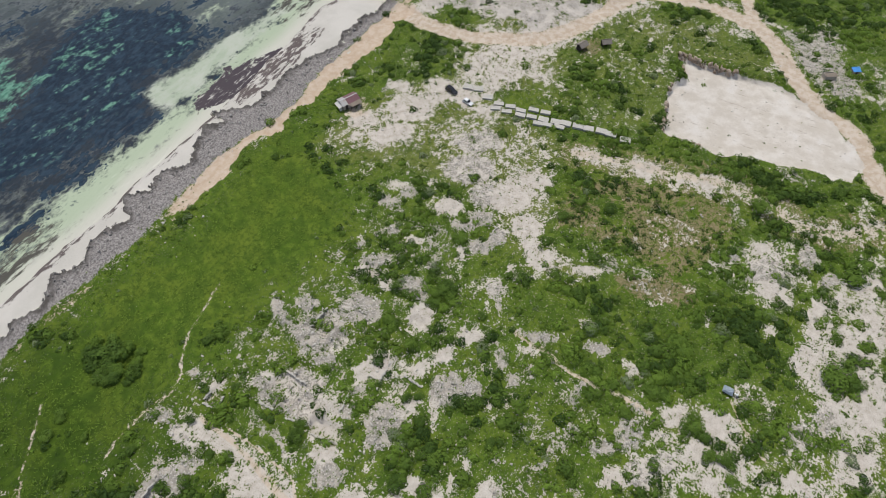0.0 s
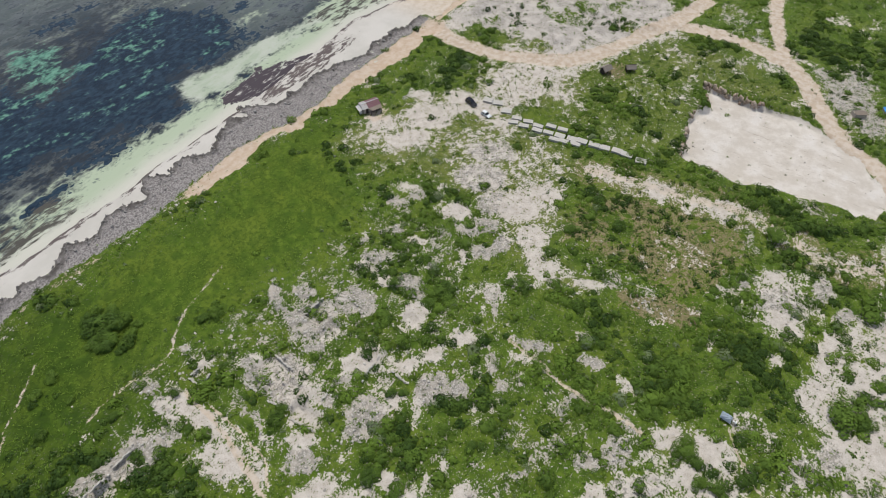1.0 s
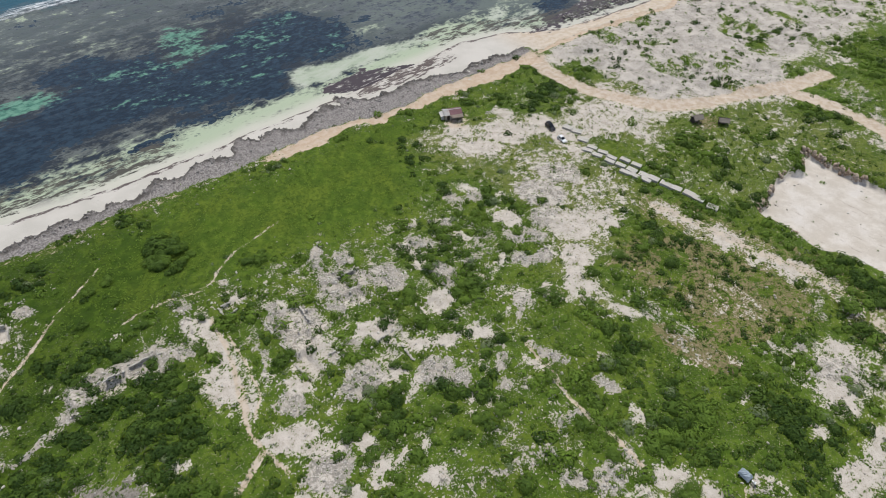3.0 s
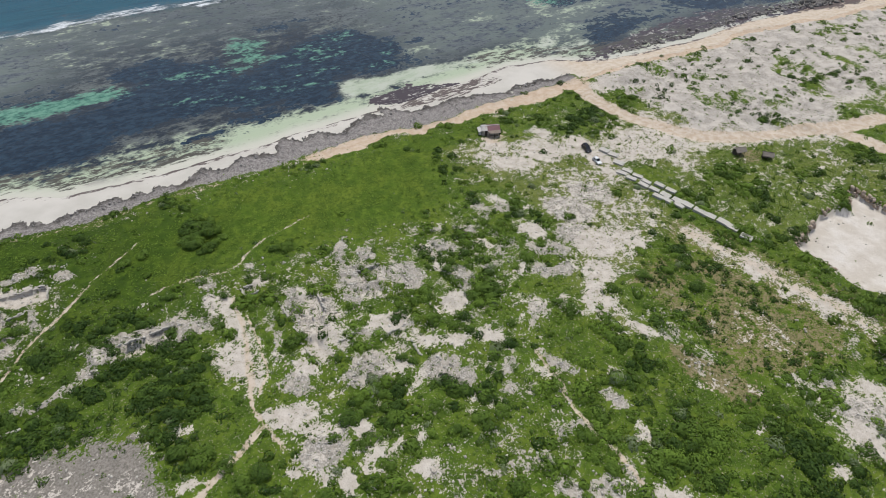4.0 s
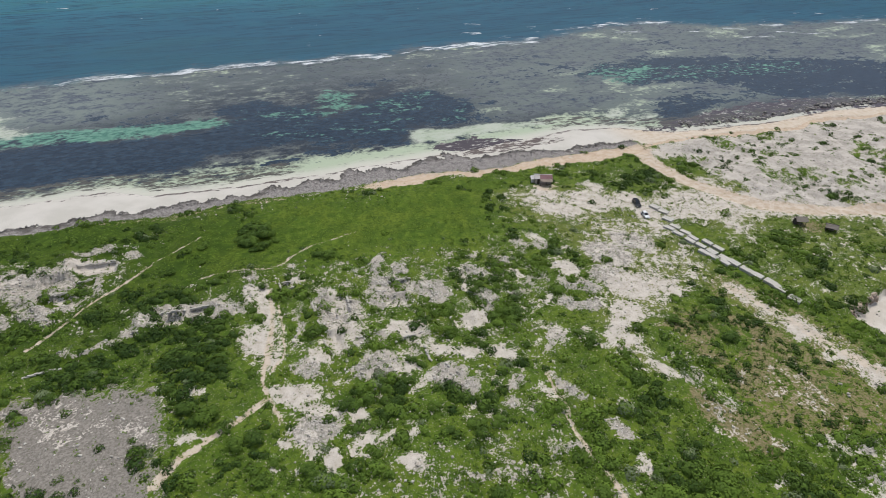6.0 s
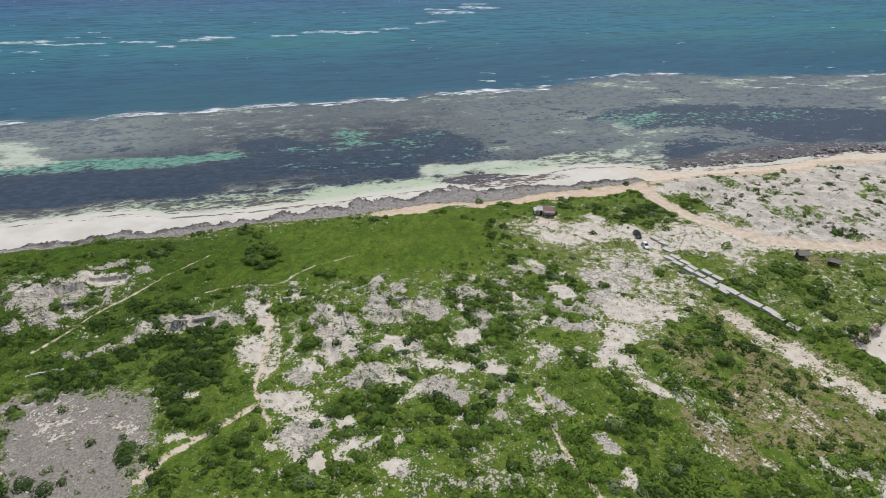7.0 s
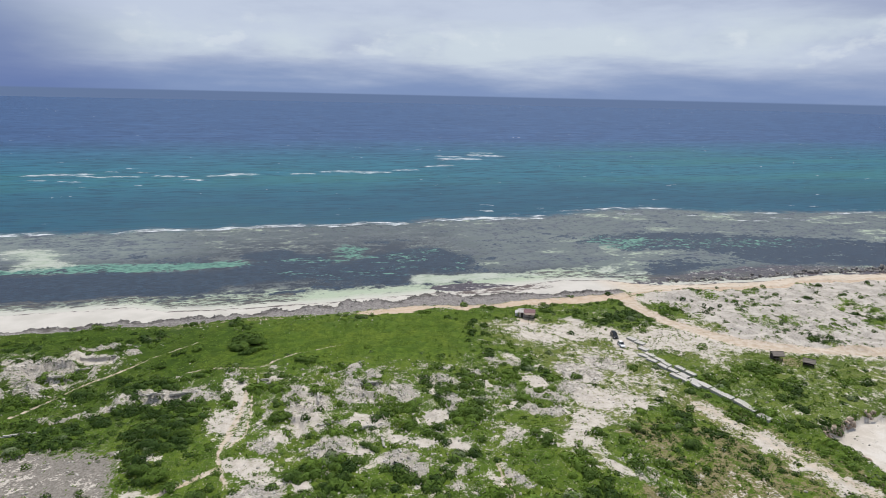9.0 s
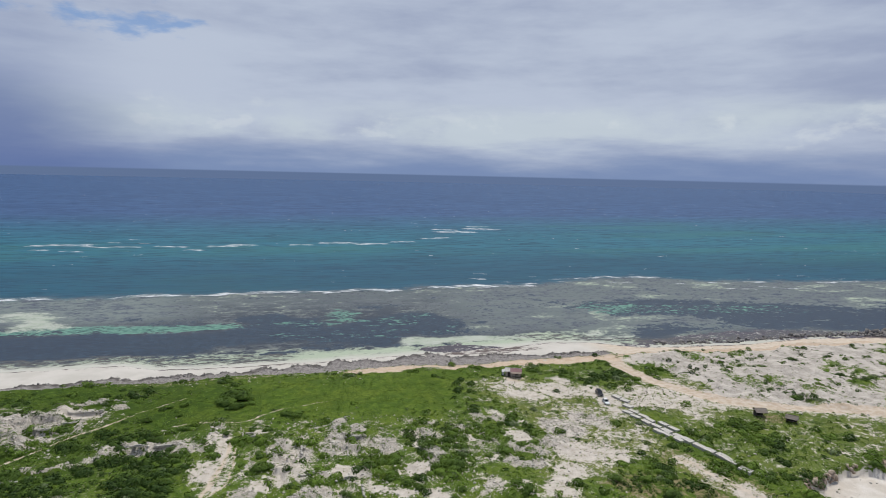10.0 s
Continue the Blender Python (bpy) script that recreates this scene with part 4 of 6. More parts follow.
    road = n.mix(n.step(n2, 0.35, 0.65), (0.43, 0.345, 0.26), (0.52, 0.45, 0.37))
    colour = layer(colour, "track", road, 0.62, 0.38, 0.64)
    cut = n.noise(n.scaled(p, 0.30, 0.16, 1.0), 1.0, 7, 0.68)
    floor = n.mix(n.step(n.math("ADD", n.math("MULTIPLY", cut, 0.4), n.math("MULTIPLY", n0, 0.6)), 0.40, 0.60), (0.48, 0.435, 0.375), (0.57, 0.53, 0.475))
    slot = n.noise(n.add("ShaderNodeMapping", Vector=p, Scale=(0.9, 0.16, 1.0), Rotation=(0, 0, 0.6)).outputs[0], 1.0, 5, 0.62)
    floor = n.mix(n.math("MULTIPLY", n.step(slot, 0.62, 0.68), 0.45), floor, (0.26, 0.225, 0.185))
    floor = n.mix(n.math("MULTIPLY", n.step(n0, 0.56, 0.68), 0.5), floor, (0.60, 0.57, 0.53))
    floor = n.mix(n.math("MULTIPLY", n.step(n3, 0.6, 0.68), 0.35), floor, (0.30, 0.28, 0.25))
    colour = layer(colour, "quarry", floor, 0.45, 0.4, 0.6)
    rust = n.mix(n.step(n2, 0.3, 0.7), (0.44, 0.335, 0.24), (0.52, 0.43, 0.34))
    colour = layer(colour, "orange", rust, 0.4, 0.38, 0.6)
    crag = n.mix(n.step(n3, 0.38, 0.62), (0.135, 0.124, 0.118), (0.32, 0.30, 0.285))
    crag = n.mix(n.math("MULTIPLY", n.attr("fringe"), n.step(n.math("ADD", n2, n.math("MULTIPLY", n3, 0.4)), 0.52, 0.72)), crag, (0.075, 0.068, 0.062))
    colour = layer(colour, "rock", crag, 0.35, 0.40, 0.55)
    beach = n.mix(n.step(n1, 0.35, 0.65), (0.46, 0.44, 0.395), (0.53, 0.505, 0.46))
    beach = n.mix(n.attr("tan"), beach, n.mix(n.step(n2, 0.35, 0.65), (0.47, 0.39, 0.30), (0.54, 0.475, 0.395)))
    wrack = n.noise(n.scaled(p, 0.22, 0.65, 1.0), 1.0, 8, 0.75)
    wet = n.attr("wrack")
    colour = layer(colour, "sand", n.mix(n.math("MULTIPLY", n.step(n.math("ADD", wrack, n.math("MULTIPLY", n.math("SUBTRACT", wet, 0.5), 0.5)), 0.50, 0.56), n.step(wet, 0.05, 0.3)),
                                        beach, (0.115, 0.095, 0.09)), 0.15, 0.45, 0.55)
    surface(n, colour, 0.95, n.math("ADD", n3, n.math("MULTIPLY", n4, 0.5)), 0.6, 0.25, spec=0.15)
    return m


def water_material():
    m, n = material("water")
    p = n.add("ShaderNodeNewGeometry").outputs["Position"]
    streak = n.noise(n.scaled(p, 0.025, 0.075, 1), 1.0, 8, 0.66)
    patch = n.noise(n.scaled(p, 0.12, 0.20, 1), 1.0, 7, 0.64)
    fine = n.noise(n.scaled(p, 0.38, 0.58, 1), 1.0, 5, 0.62)
    grit = n.noise(n.scaled(p, 0.8, 1.0, 1), 1.0, 5, 0.65)
    jag = n.math("ADD", n.math("MULTIPLY", n.math("SUBTRACT", patch, 0.5), 2.4), n.math("ADD", n.math("MULTIPLY", n.math("SUBTRACT", fine, 0.5), 2.2), n.math("MULTIPLY", n.math("SUBTRACT", streak, 0.5), 1.5)))
    jag = n.math("ADD", jag, n.math("MULTIPLY", n.math("SUBTRACT", grit, 0.5), 1.0))

    def layer(below, key, colour, amount, low, high):
        fac = n.step(n.math("ADD", n.attr(key), n.math("MULTIPLY", jag, amount)), low, high)
        return n.mix(n.math("MULTIPLY", fac, n.step(n.attr(key), 0.02, 0.2)), below, colour)

    open_sea = n.mix(n.attr("teal"), (0.044, 0.102, 0.225), (0.019, 0.130, 0.188))
    open_sea = n.mix(n.math("MULTIPLY", n.step(streak, 0.45, 0.65), 0.45), open_sea, n.mix(n.attr("teal"), (0.032, 0.086, 0.200), (0.020, 0.138, 0.165)))
    # dark troughs of swell and chop: wave shading painted into the sea colour
    swell_shade = n.noise(n.scaled(p, 0.012, 0.075, 1), 1.0, 6, 0.7)
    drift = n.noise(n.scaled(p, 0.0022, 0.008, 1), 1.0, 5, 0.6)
    open_sea = n.mix(n.math("MULTIPLY", n.step(swell_shade, 0.42, 0.62), 0.42), open_sea, n.mix(n.attr("teal"), (0.011, 0.032, 0.085), (0.004, 0.048, 0.080)))
    chop_shade = n.noise(n.scaled(p, 0.05, 0.33, 1), 1.0, 5, 0.65)
    open_sea = n.mix(n.math("MULTIPLY", n.step(chop_shade, 0.48, 0.64), 0.8), open_sea, n.mix(n.attr("teal"), (0.010, 0.028, 0.078), (0.003, 0.036, 0.066)))
    open_sea = n.mix(n.math("MULTIPLY", n.math("MULTIPLY", n.step(drift, 0.48, 0.62), n.attr("teal")), 0.45), open_sea, (0.026, 0.140, 0.125))
    lump = n.math("ADD", n.math("MULTIPLY", patch, 0.5), n.math("ADD", n.math("MULTIPLY", fine, 0.3), n.math("MULTIPLY", streak, 0.2)))
    open_sea = n.mix(n.math("MULTIPLY", n.attr("inner"), 0.62), open_sea, (0.005, 0.048, 0.090))
    reef = n.mix(n.step(lump, 0.45, 0.56), (0.018, 0.026, 0.036), (0.108, 0.122, 0.116))
    reef = n.mix(n.math("MULTIPLY", n.step(fine, 0.54, 0.64), 0.75), reef, (0.012, 0.015, 0.017))
    reef = n.mix(n.math("MULTIPLY", n.step(grit, 0.48, 0.66), 0.5), reef, (0.016, 0.018, 0.018))
    reef = n.mix(n.math("MULTIPLY", n.attr("bar"), 0.68), reef, n.mix(n.step(n.math("ADD", n.math("MULTIPLY", patch, 0.6), n.math("MULTIPLY", fine, 0.4)), 0.45, 0.57), (0.215, 0.255, 0.218), (0.058, 0.074, 0.100)))
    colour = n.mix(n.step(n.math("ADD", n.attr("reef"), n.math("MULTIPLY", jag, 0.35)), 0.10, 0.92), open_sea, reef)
    colour = layer(colour, "shoal", (0.36, 0.42, 0.30), 0.6, 0.35, 0.85)
    colour = n.mix(n.attr("near"), colour, (0.50, 0.49, 0.42))
    colour = layer(colour, "weed", n.mix(n.step(fine, 0.4, 0.65), (0.005, 0.016, 0.031), (0.018, 0.039, 0.062)), 0.75, 0.42, 0.56)
    green_sand = n.mix(n.step(fine, 0.35, 0.65), (0.040, 0.140, 0.100), (0.125, 0.270, 0.195))
    colour = layer(colour, "turquoise", green_sand, 0.95, 0.34, 0.95)
    colour = layer(colour, "pale", n.mix(n.step(patch, 0.35, 0.65), (0.33, 0.385, 0.285), (0.42, 0.445, 0.37)), 0.6, 0.30, 0.90)
    weedy = n.noise(n.scaled(p, 0.24, 0.75, 1), 1.0, 8, 0.75)
    colour = layer(colour, "purple", n.mix(n.step(weedy, 0.55, 0.63), (0.058, 0.046, 0.052), (0.44, 0.42, 0.38)), 0.8, 0.40, 0.58)
    rack = n.noise(n.scaled(p, 0.20, 0.62, 1), 1.0, 8, 0.75)
    colour = n.mix(n.math("MULTIPLY", n.step(n.math("ADD", rack, n.math("MULTIPLY", n.math("SUBTRACT", n.attr("wrack"), 0.5), 0.35)), 0.545, 0.64), n.step(n.attr("wrack"), 0.1, 0.5)), colour, (0.072, 0.068, 0.056))
    crest = n.noise(n.scaled(p, 0.11, 0.34, 1), 1.0, 8, 0.72)
    foam = n.step(n.math("ADD", n.attr("foam"), n.math("MULTIPLY", n.math("SUBTRACT", crest, 0.5), 3.4)), 0.52, 1.35)
    foam = n.math("MULTIPLY", foam, n.step(n.attr("foam"), 0.05, 0.3))
    caps = n.noise(n.scaled(p, 0.035, 0.10, 1), 1.0, 3, 0.5)
    caps = n.math("MULTIPLY", n.step(n.math("MULTIPLY", caps, n.noise(n.scaled(p, 0.12, 0.4, 1), 1.0, 2, 0.5)), 0.46, 0.50), n.attr("rough"))
    foam = n.math("MAXIMUM", foam, n.math("MULTIPLY", caps, 0.8))
    colour = n.mix(n.math("MULTIPLY", foam, 0.92), colour, (0.70, 0.73, 0.75))
    waves = n.math("ADD", n.noise(n.scaled(p, 0.12, 0.45, 1), 1.0, 5, 0.6), n.math("MULTIPLY", n.noise(n.scaled(p, 0.5, 1.2, 1), 1.0, 3, 0.6), 0.35))
    bent = n.add("ShaderNodeBump", Height=waves, Strength=0.5, Distance=0.5).outputs[0]
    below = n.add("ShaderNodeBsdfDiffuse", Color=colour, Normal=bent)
    gloss = n.add("ShaderNodeBsdfGlossy", Roughness=0.24, Normal=bent)
    fac = n.math("MINIMUM", n.math("MULTIPLY", n.add("ShaderNodeFresnel", IOR=1.33, Normal=bent).outputs[0], 1.0), n.math("ADD", 0.145, n.math("MULTIPLY", n.attr("reef"), 0.075)))
    fac = n.math("MULTIPLY", fac, n.math("SUBTRACT", 1.0, foam))
    n.add("ShaderNodeOutputMaterial", Surface=n.add("ShaderNodeMixShader", i0=fac, i1=below.outputs[0], i2=gloss.outputs[0]).outputs[0])
    return m


def leaf_material(name, dark, light, rough=0.75):
    m, n = material(name)
    g = n.add("ShaderNodeNewGeometry")
    tone = n.attr("tone")
    own = g.outputs["Random Per Island"]
    mixf = n.math("ADD", n.math("MULTIPLY", tone, 0.82), n.math("MULTIPLY", own, 0.18))
    colour = n.mix(mixf, dark, light)
    grey = n.step(n.math("ADD", tone, n.math("MULTIPLY", own, 0.04)), 0.94, 0.97)
    colour = n.mix(n.math("MULTIPLY", grey, 0.7), colour, (0.15, 0.17, 0.12))
    grain = n.noise(g.outputs["Position"], 6.0, 2)
    colour = n.mix(n.math("MULTIPLY", n.step(grain, 0.45, 0.7), 0.3), colour, light)
    sh = surface(n, colour, rough, spec=0.2)
    return m


M_GROUND, M_WATER = ground_material(), water_material()
M_SCRUB = leaf_material("scrub_leaf", (0.012, 0.036, 0.006), (0.142, 0.230, 0.028))
M_GRASS = leaf_material("grass_blade", (0.048, 0.092, 0.008), (0.150, 0.222, 0.026))

# ---------------------------------------------------------------- ground: one sheet to the horizon
xs = mirrored(spaced(150, [(4500, 4, 1.22)]))[:-1] + spaced(-150, [(-72, 2.2, 1), (-52, 0.85, 1), (56, 0.62, 1), (232, 0.85, 1), (345, 2.2, 1), (4500, 4, 1.22)])
ys = mirrored(spaced(110, [(3500, 4, 1.22)]))[:-1] + spaced(-110, [(-62, 2.0, 1), (22, 0.78, 1), (94, 0.58, 1), (126, 0.7, 1), (4800, 2, 1.2)])
gx, gy, quads = sheet(xs, ys)
F = cover(gx, gy)
F["wrack"] = np.maximum(ease(y := gy - at(SHORE, gx), -9, 0) * 0.75, np.maximum(0.58 * ease(-np.abs(gx - 98), -48, -10) * ease(gy, 113, 118), 0.8 * ease(gx, 165, 185) * ease(y, -5, -1)))
gz = heights(gx, gy, F)
# mask of the shade painted on the western land
F["west_shade"] = (1 - ease(gx + 20 * (fbm(gx, gy, 30, 3, 15) - 0.5), -18, 26)) * ease(gy, 38, 62)
keys = ("open", "west_shade", "flat", "meadow", "dry", "rubble", "bare", "track", "quarry", "orange", "rock", "sand", "wrack", "fringe", "tan", "dune")
ground = new("ground", mesh_of("ground", np.stack([gx, gy, gz], 1), quads, {k: F[k] for k in keys}, smooth=True))
ground.data.materials.append(M_GROUND)
tagged(ground, "coastal ground of green grass, pale sand, grey rubble and limestone", "ground", kind="structure")

# ---------------------------------------------------------------- water
xs = mirrored(spaced(220, [(4500, 4, 1.2)]))[:-1] + spaced(-220, [(460, 2.2, 1), (4500, 4, 1.2)])
ys = spaced(104, [(290, 1.6, 1), (640, 4, 1), (4900, 6, 1.15)])
wx, wy, quads = sheet(xs, ys)
off = 5.0 * (fbm(wx, wy, 14, 3, 31) - 0.5) * 2
ax, ay = wx + 1.6 * off, wy + off
S = {}
shore = at(SHORE, wx)
line = np.interp(wx, *zip((-900, 300), *BREAK, (900, 150), (4500, -300), (42000, -3600))) + 5 * (fbm(wx, wy * 0.2, 16, 3, 39) - 0.5)
beyond = wy - line
S["reef"] = 1 - ease(beyond + off, -10, 20)
S["bar"] = np.maximum.reduce([0.45 * ease(beyond, -60, -12), (1 - ease(wx, -60, 8)) * ease(beyond, -68, -42), 0.7 * ease(wx, 75, 130) * ease(wy - shore, 8, 26)])
S["teal"] = 1 - ease(wy + 40 * (fbm(wx, wy, 120, 3, 38) - 0.5), 480, 940)
# denser shoals eastward: paler reef there, plus haze put into the colour
S["shoal"] = 0.62 * ease(-(wy - shore), -20, -2) + (0.30 + 0.2 * ease(wx, 60, 140)) * ease(fbm(wx, wy * 2.0, 34, 4, 33), 0.44, 0.62) * S["reef"]
S["shoal"] = np.maximum(S["shoal"], 0.95 * ease(-(wy - shore), -13, -5) * ease(wx, 15, 35) * (1 - ease(wx, 140, 165)))
S["inner"] = 1 - ease(beyond, 60, 210)
S["near"] = ease(shore - wy - 0.4 * off, -5, 1.5)
S["wrack"] = ease(wy - shore, -3, 2) * ease(shore - wy, -17, -9) * np.maximum(1 - ease(wx, 16, 34), ease(wx, 105, 125)) * 0.75
S["weed"] = np.maximum.reduce([ease(within(WEED_A, ax, ay), -7, 9), 0.8 * ease(within(WEED_R, ax, ay), -9, 8),
                               0.5 * S["reef"] * (1 - 0.7 * S["bar"]) * ease(fbm(wx, wy * 2, 30, 4, 34), 0.55, 0.68)])
S["weed"] *= ease(wy - shore, 4, 12)
S["turquoise"] = np.maximum.reduce([ease(within(TURQ_A, ax, wy), -4, 4), 0.85 * ease(within(TURQ_B, ax, ay), -7, 6), 0.62 * ease(within(TURQ_C, ax, ay), -12, 8),
                                    0.42 * ease(within(TURQ_D, ax, ay), -8, 8)])
S["turquoise"] = np.maximum(S["turquoise"], 0.26 * ease(S["weed"], 0.3, 0.8) * ease(-np.abs(wx - 62), -75, -25) * ease(wy, 140, 156))
S["turquoise"] = np.maximum(S["turquoise"], 0.36 * ease(-np.abs(wx - 245), -75, -30) * ease(-np.abs(wy - 178 + 0.2 * (wx - 200)), -16, -4))
S["pale"] = np.maximum.reduce([ease(within(PALE_A, wx, wy + 0.5 * off), -2.5, 4), 0.75 * ease(within(PALE_B, ax, ay), -7, 6), ease(within(PALE_C, ax, ay), -14, 10)])
S["purple"] = np.maximum(ease(within(PURPLE_A, wx, wy + 0.3 * off), -3, 2.5), 0.75 * ease(within(WET_ROCK, wx, wy + 0.4 * off), -5, 4))
broken = fbm(wx, wy * 0.3, 40, 3, 36)
swash = 3.0 + 9.0 * ease(broken, 0.42, 0.62)


def white(items):
    """Short crests of foam: ends and half width."""
    out = np.zeros(wx.shape)
    for x0, y0, x1, y1, wide in items:
        m = np.nonzero((wx > min(x0, x1) - 40) & (wx < max(x0, x1) + 40) & (np.abs(wy - (y0 + y1) / 2) < 60))[0]
        out[m] = np.maximum(out[m], ease(-along([(x0, y0), (x1, y1)], wx[m], wy[m] + 0.3 * off[m]), -0.8 * wide - 2, -0.15 * wide))
    return out


S["foam"] = np.maximum.reduce([ease(beyond, -2.2, -0.2) * ease(-beyond, -swash, -0.35 * swash) * (0.62 + 0.24 * ease(broken, 0.40, 0.6)) * (1 - ease(wx, 150, 185)),
                               0.30 * ease(-np.abs(beyond - 6), -26, -8) * ease(wx, 120, 170), 0.78 * white(WHITE_IN), 0.84 * white(WHITE_OUT)])
S["rough"] = ease(beyond, 5, 60)
wz = -0.62 + S["rough"] * 0.5 * (fbm(wx * 0.5, wy, 9, 3, 37) - 0.5) + 0.5 * S["foam"]
water = new("water", mesh_of("water", np.stack([wx, wy, wz], 1), quads, S, smooth=True))
water.data.materials.append(M_WATER)
tagged(water, "clear shallow sea over dark weed and pale sand, breaking in white foam", "sea", kind="structure")


# ---------------------------------------------------------------- plants
def ground_z(x, y):
    return heights(x, y, cover(x, y))


def leafy(centres, radii, tones, squash, per_area, leaf, rng, least=14, most=150):
    """Domes of leaf sprays: verts, quads, tone."""
    count = np.clip(per_area * radii ** 2, least, most).astype(int)
    owner = np.repeat(np.arange(len(radii)), count)
    total = len(owner)
    turn, rise = rng.rand(total) * 2 * np.pi, np.arcsin(rng.rand(total) ** 0.85)
    way = np.stack([np.cos(turn) * np.cos(rise), np.sin(turn) * np.cos(rise), np.sin(rise)], 1)
    lobe = 0.84 + 0.2 * np.sin(turn * 3 + owner * 1.7) * np.cos(rise) + 0.16 * rng.rand(total)
    r = radii[owner] * lobe * (0.82 + 0.22 * rng.rand(total))
    mid = centres[owner] + way * r[:, None] * np.array([1, 1, 1.0]) * np.stack([np.ones(total), np.ones(total), squash[owner]], 1)
    normal = way + [0, 0, 0.1] + 0.55 * (rng.rand(total, 3) - 0.5)
    normal /= np.linalg.norm(normal, axis=1)[:, None]
    a = np.cross(normal, rng.rand(total, 3) - 0.5)
    a /= np.linalg.norm(a, axis=1)[:, None] + 1e-9
    b = np.cross(normal, a)
    size = (leaf * (0.6 + 0.8 * rng.rand(total)) * np.clip(radii[owner], 0.5, 1.6) ** 0.5)[:, None]
    cup = normal * size * 0.25
    verts = np.stack([mid - a * size - cup, mid - b * size * 0.7, mid + a * size - cup, mid + b * size * 0.7], 1).reshape(-1, 3)
    faces = np.arange(total * 4).reshape(-1, 4)
    return verts, faces, np.repeat(tones[owner], 4)


def scatter(count, box, rng):
    x0, y0, x1, y1 = box
    return x0 + (x1 - x0) * rng.rand(count), y0 + (y1 - y0) * rng.rand(count)


def stuff(name, verts, faces, tone, mat, label, category):
    ob = new(name, mesh_of(name, verts, faces, {"tone": tone}))
    ob.data.materials.append(mat)
    return tagged(ob, label, category, kind="stuff")


rng = np.random.RandomState(11)
LAND = (-75, -70, 330, 112)
px, py = scatter(150000, LAND, rng)     # two tries for each square metre
f = cover(px, py)
clump = fbm(px, py, 6, 4, 41)
chance = (f["scrub"] * 0.21 * ease(clump, 0.28, 0.48) + f["bushes"] * 0.23 + f["meadow"] * 0.016 * ease(fbm(px, py, 7, 3, 47), 0.42, 0.62)
          + (1 - f["meadow"]) * (1 - f["scrub"]) * (1 - f["bushes"]) * 0.19 * ease(clump, 0.42, 0.58))
chance *= (0.12 + 0.88 * f["green"]) * (1 - 0.88 * f["open"])
chance = np.where(f["dune"] > 0.5, 0.085 * ease(clump, 0.42, 0.62) + 0.3 * f["scrub"], chance) * f["land"] * (1 - f["quarry"] * 0.97) * (1 - f["track"] * 0.95) * (1 - f["pit"])
grown = rng.rand(len(px)) < chance
px, py = px[grown], py[grown]
f = {k: v[grown] for k, v in f.items()}
radii = 0.4 + (0.4 + 1.3 * ease(fbm(px, py, 6, 4, 41), 0.45, 0.65)) * rng.rand(len(px)) ** 1.3 * (1 - 0.45 * f["bushes"]) + 0.6 * f["scrub"] * rng.rand(len(px))
radii *= (1 - 0.35 * f["meadow"]) * (1 - 0.3 * f["dune"])
# the westward term paints these leaves darker, as shade
tones = np.clip(0.17 + 0.72 * ease(fbm(px, py, 14, 3, 43), 0.3, 0.7) + 0.9 * (rng.rand(len(px)) - 0.5) - 0.27 * f["scrub"] - 0.27 * f["bushes"] + 0.05 * f["meadow"] - 0.16 * (1 - ease(px, -15, 25)), 0, 0.9)
tones = np.where(rng.rand(len(px)) < 0.035, 0.98, tones)
centres = np.stack([px, py, ground_z(px, py) - 0.1], 1)
v, q, tone = leafy(centres, radii, tones, 0.55 + 0.4 * rng.rand(len(px)), 66, 0.17, rng, 18, 200)
stuff("scrub", v, q, tone, M_SCRUB, "low dense green scrub growing over stony ground", "shrubs")

px, py = scatter(130000, (-75, -66, 260, 108), rng)
f = cover(px, py)
chance = (0.04 + 0.5 * f["green"]) * (1 - 0.992 * f["meadow"]) * ease(fbm(px, py, 4, 4, 48), 0.36, 0.56) * f["land"] * (1 - 0.9 * f["track"]) * (1 - 0.9 * f["quarry"]) * (1 - 0.75 * f["dune"]) * (1 - 0.6 * f["bushes"]) * (1 - 0.6 * f["flat"])
grown = rng.rand(len(px)) < chance
px, py = px[grown], py[grown]
radii = 0.16 + 0.5 * rng.rand(len(px)) ** 2
tones = np.clip(0.2 + 0.8 * fbm(px, py, 10, 3, 49) + 0.5 * (rng.rand(len(px)) - 0.5) + 0.3 * f["meadow"][grown], 0, 0.9)
tones = np.where(rng.rand(len(px)) < 0.06, 0.98, tones)
v, q, tone = leafy(np.stack([px, py, ground_z(px, py) - 0.05], 1), radii, tones, np.full(len(px), 0.9), 60, 0.20, rng, 7, 22)
stuff("herbs", v, q, tone, M_SCRUB, "small green herbs and seedlings between the stones", "plants")

px, py = scatter(260000, (-75, -60, 200, 110), rng)
f = cover(px, py)
keep = rng.rand(len(px)) < f["green"] * (0.25 + 0.22 * f["meadow"]) * ease(fbm(px, py, 3, 3, 45), 0.3, 0.6)
px, py = px[keep], py[keep]
gz = ground_z(px, py)
turn, tall = rng.rand(len(px), 3) * 6.28, 0.09 + 0.19 * rng.rand(len(px), 3)
base = np.stack([px, py, gz], 1)[:, None, :]
side = np.stack([np.cos(turn), np.sin(turn), 0 * turn], 2)
lean = np.stack([np.cos(turn + 1.3), np.sin(turn + 1.3), 0 * turn], 2) * tall[:, :, None] * 1.9
tip = base + lean + np.stack([0 * tall, 0 * tall, tall], 2)
tri = np.stack([base - side * 0.13 - [0, 0, 0.05], base + side * 0.13 - [0, 0, 0.05], tip], 2).reshape(-1, 3)
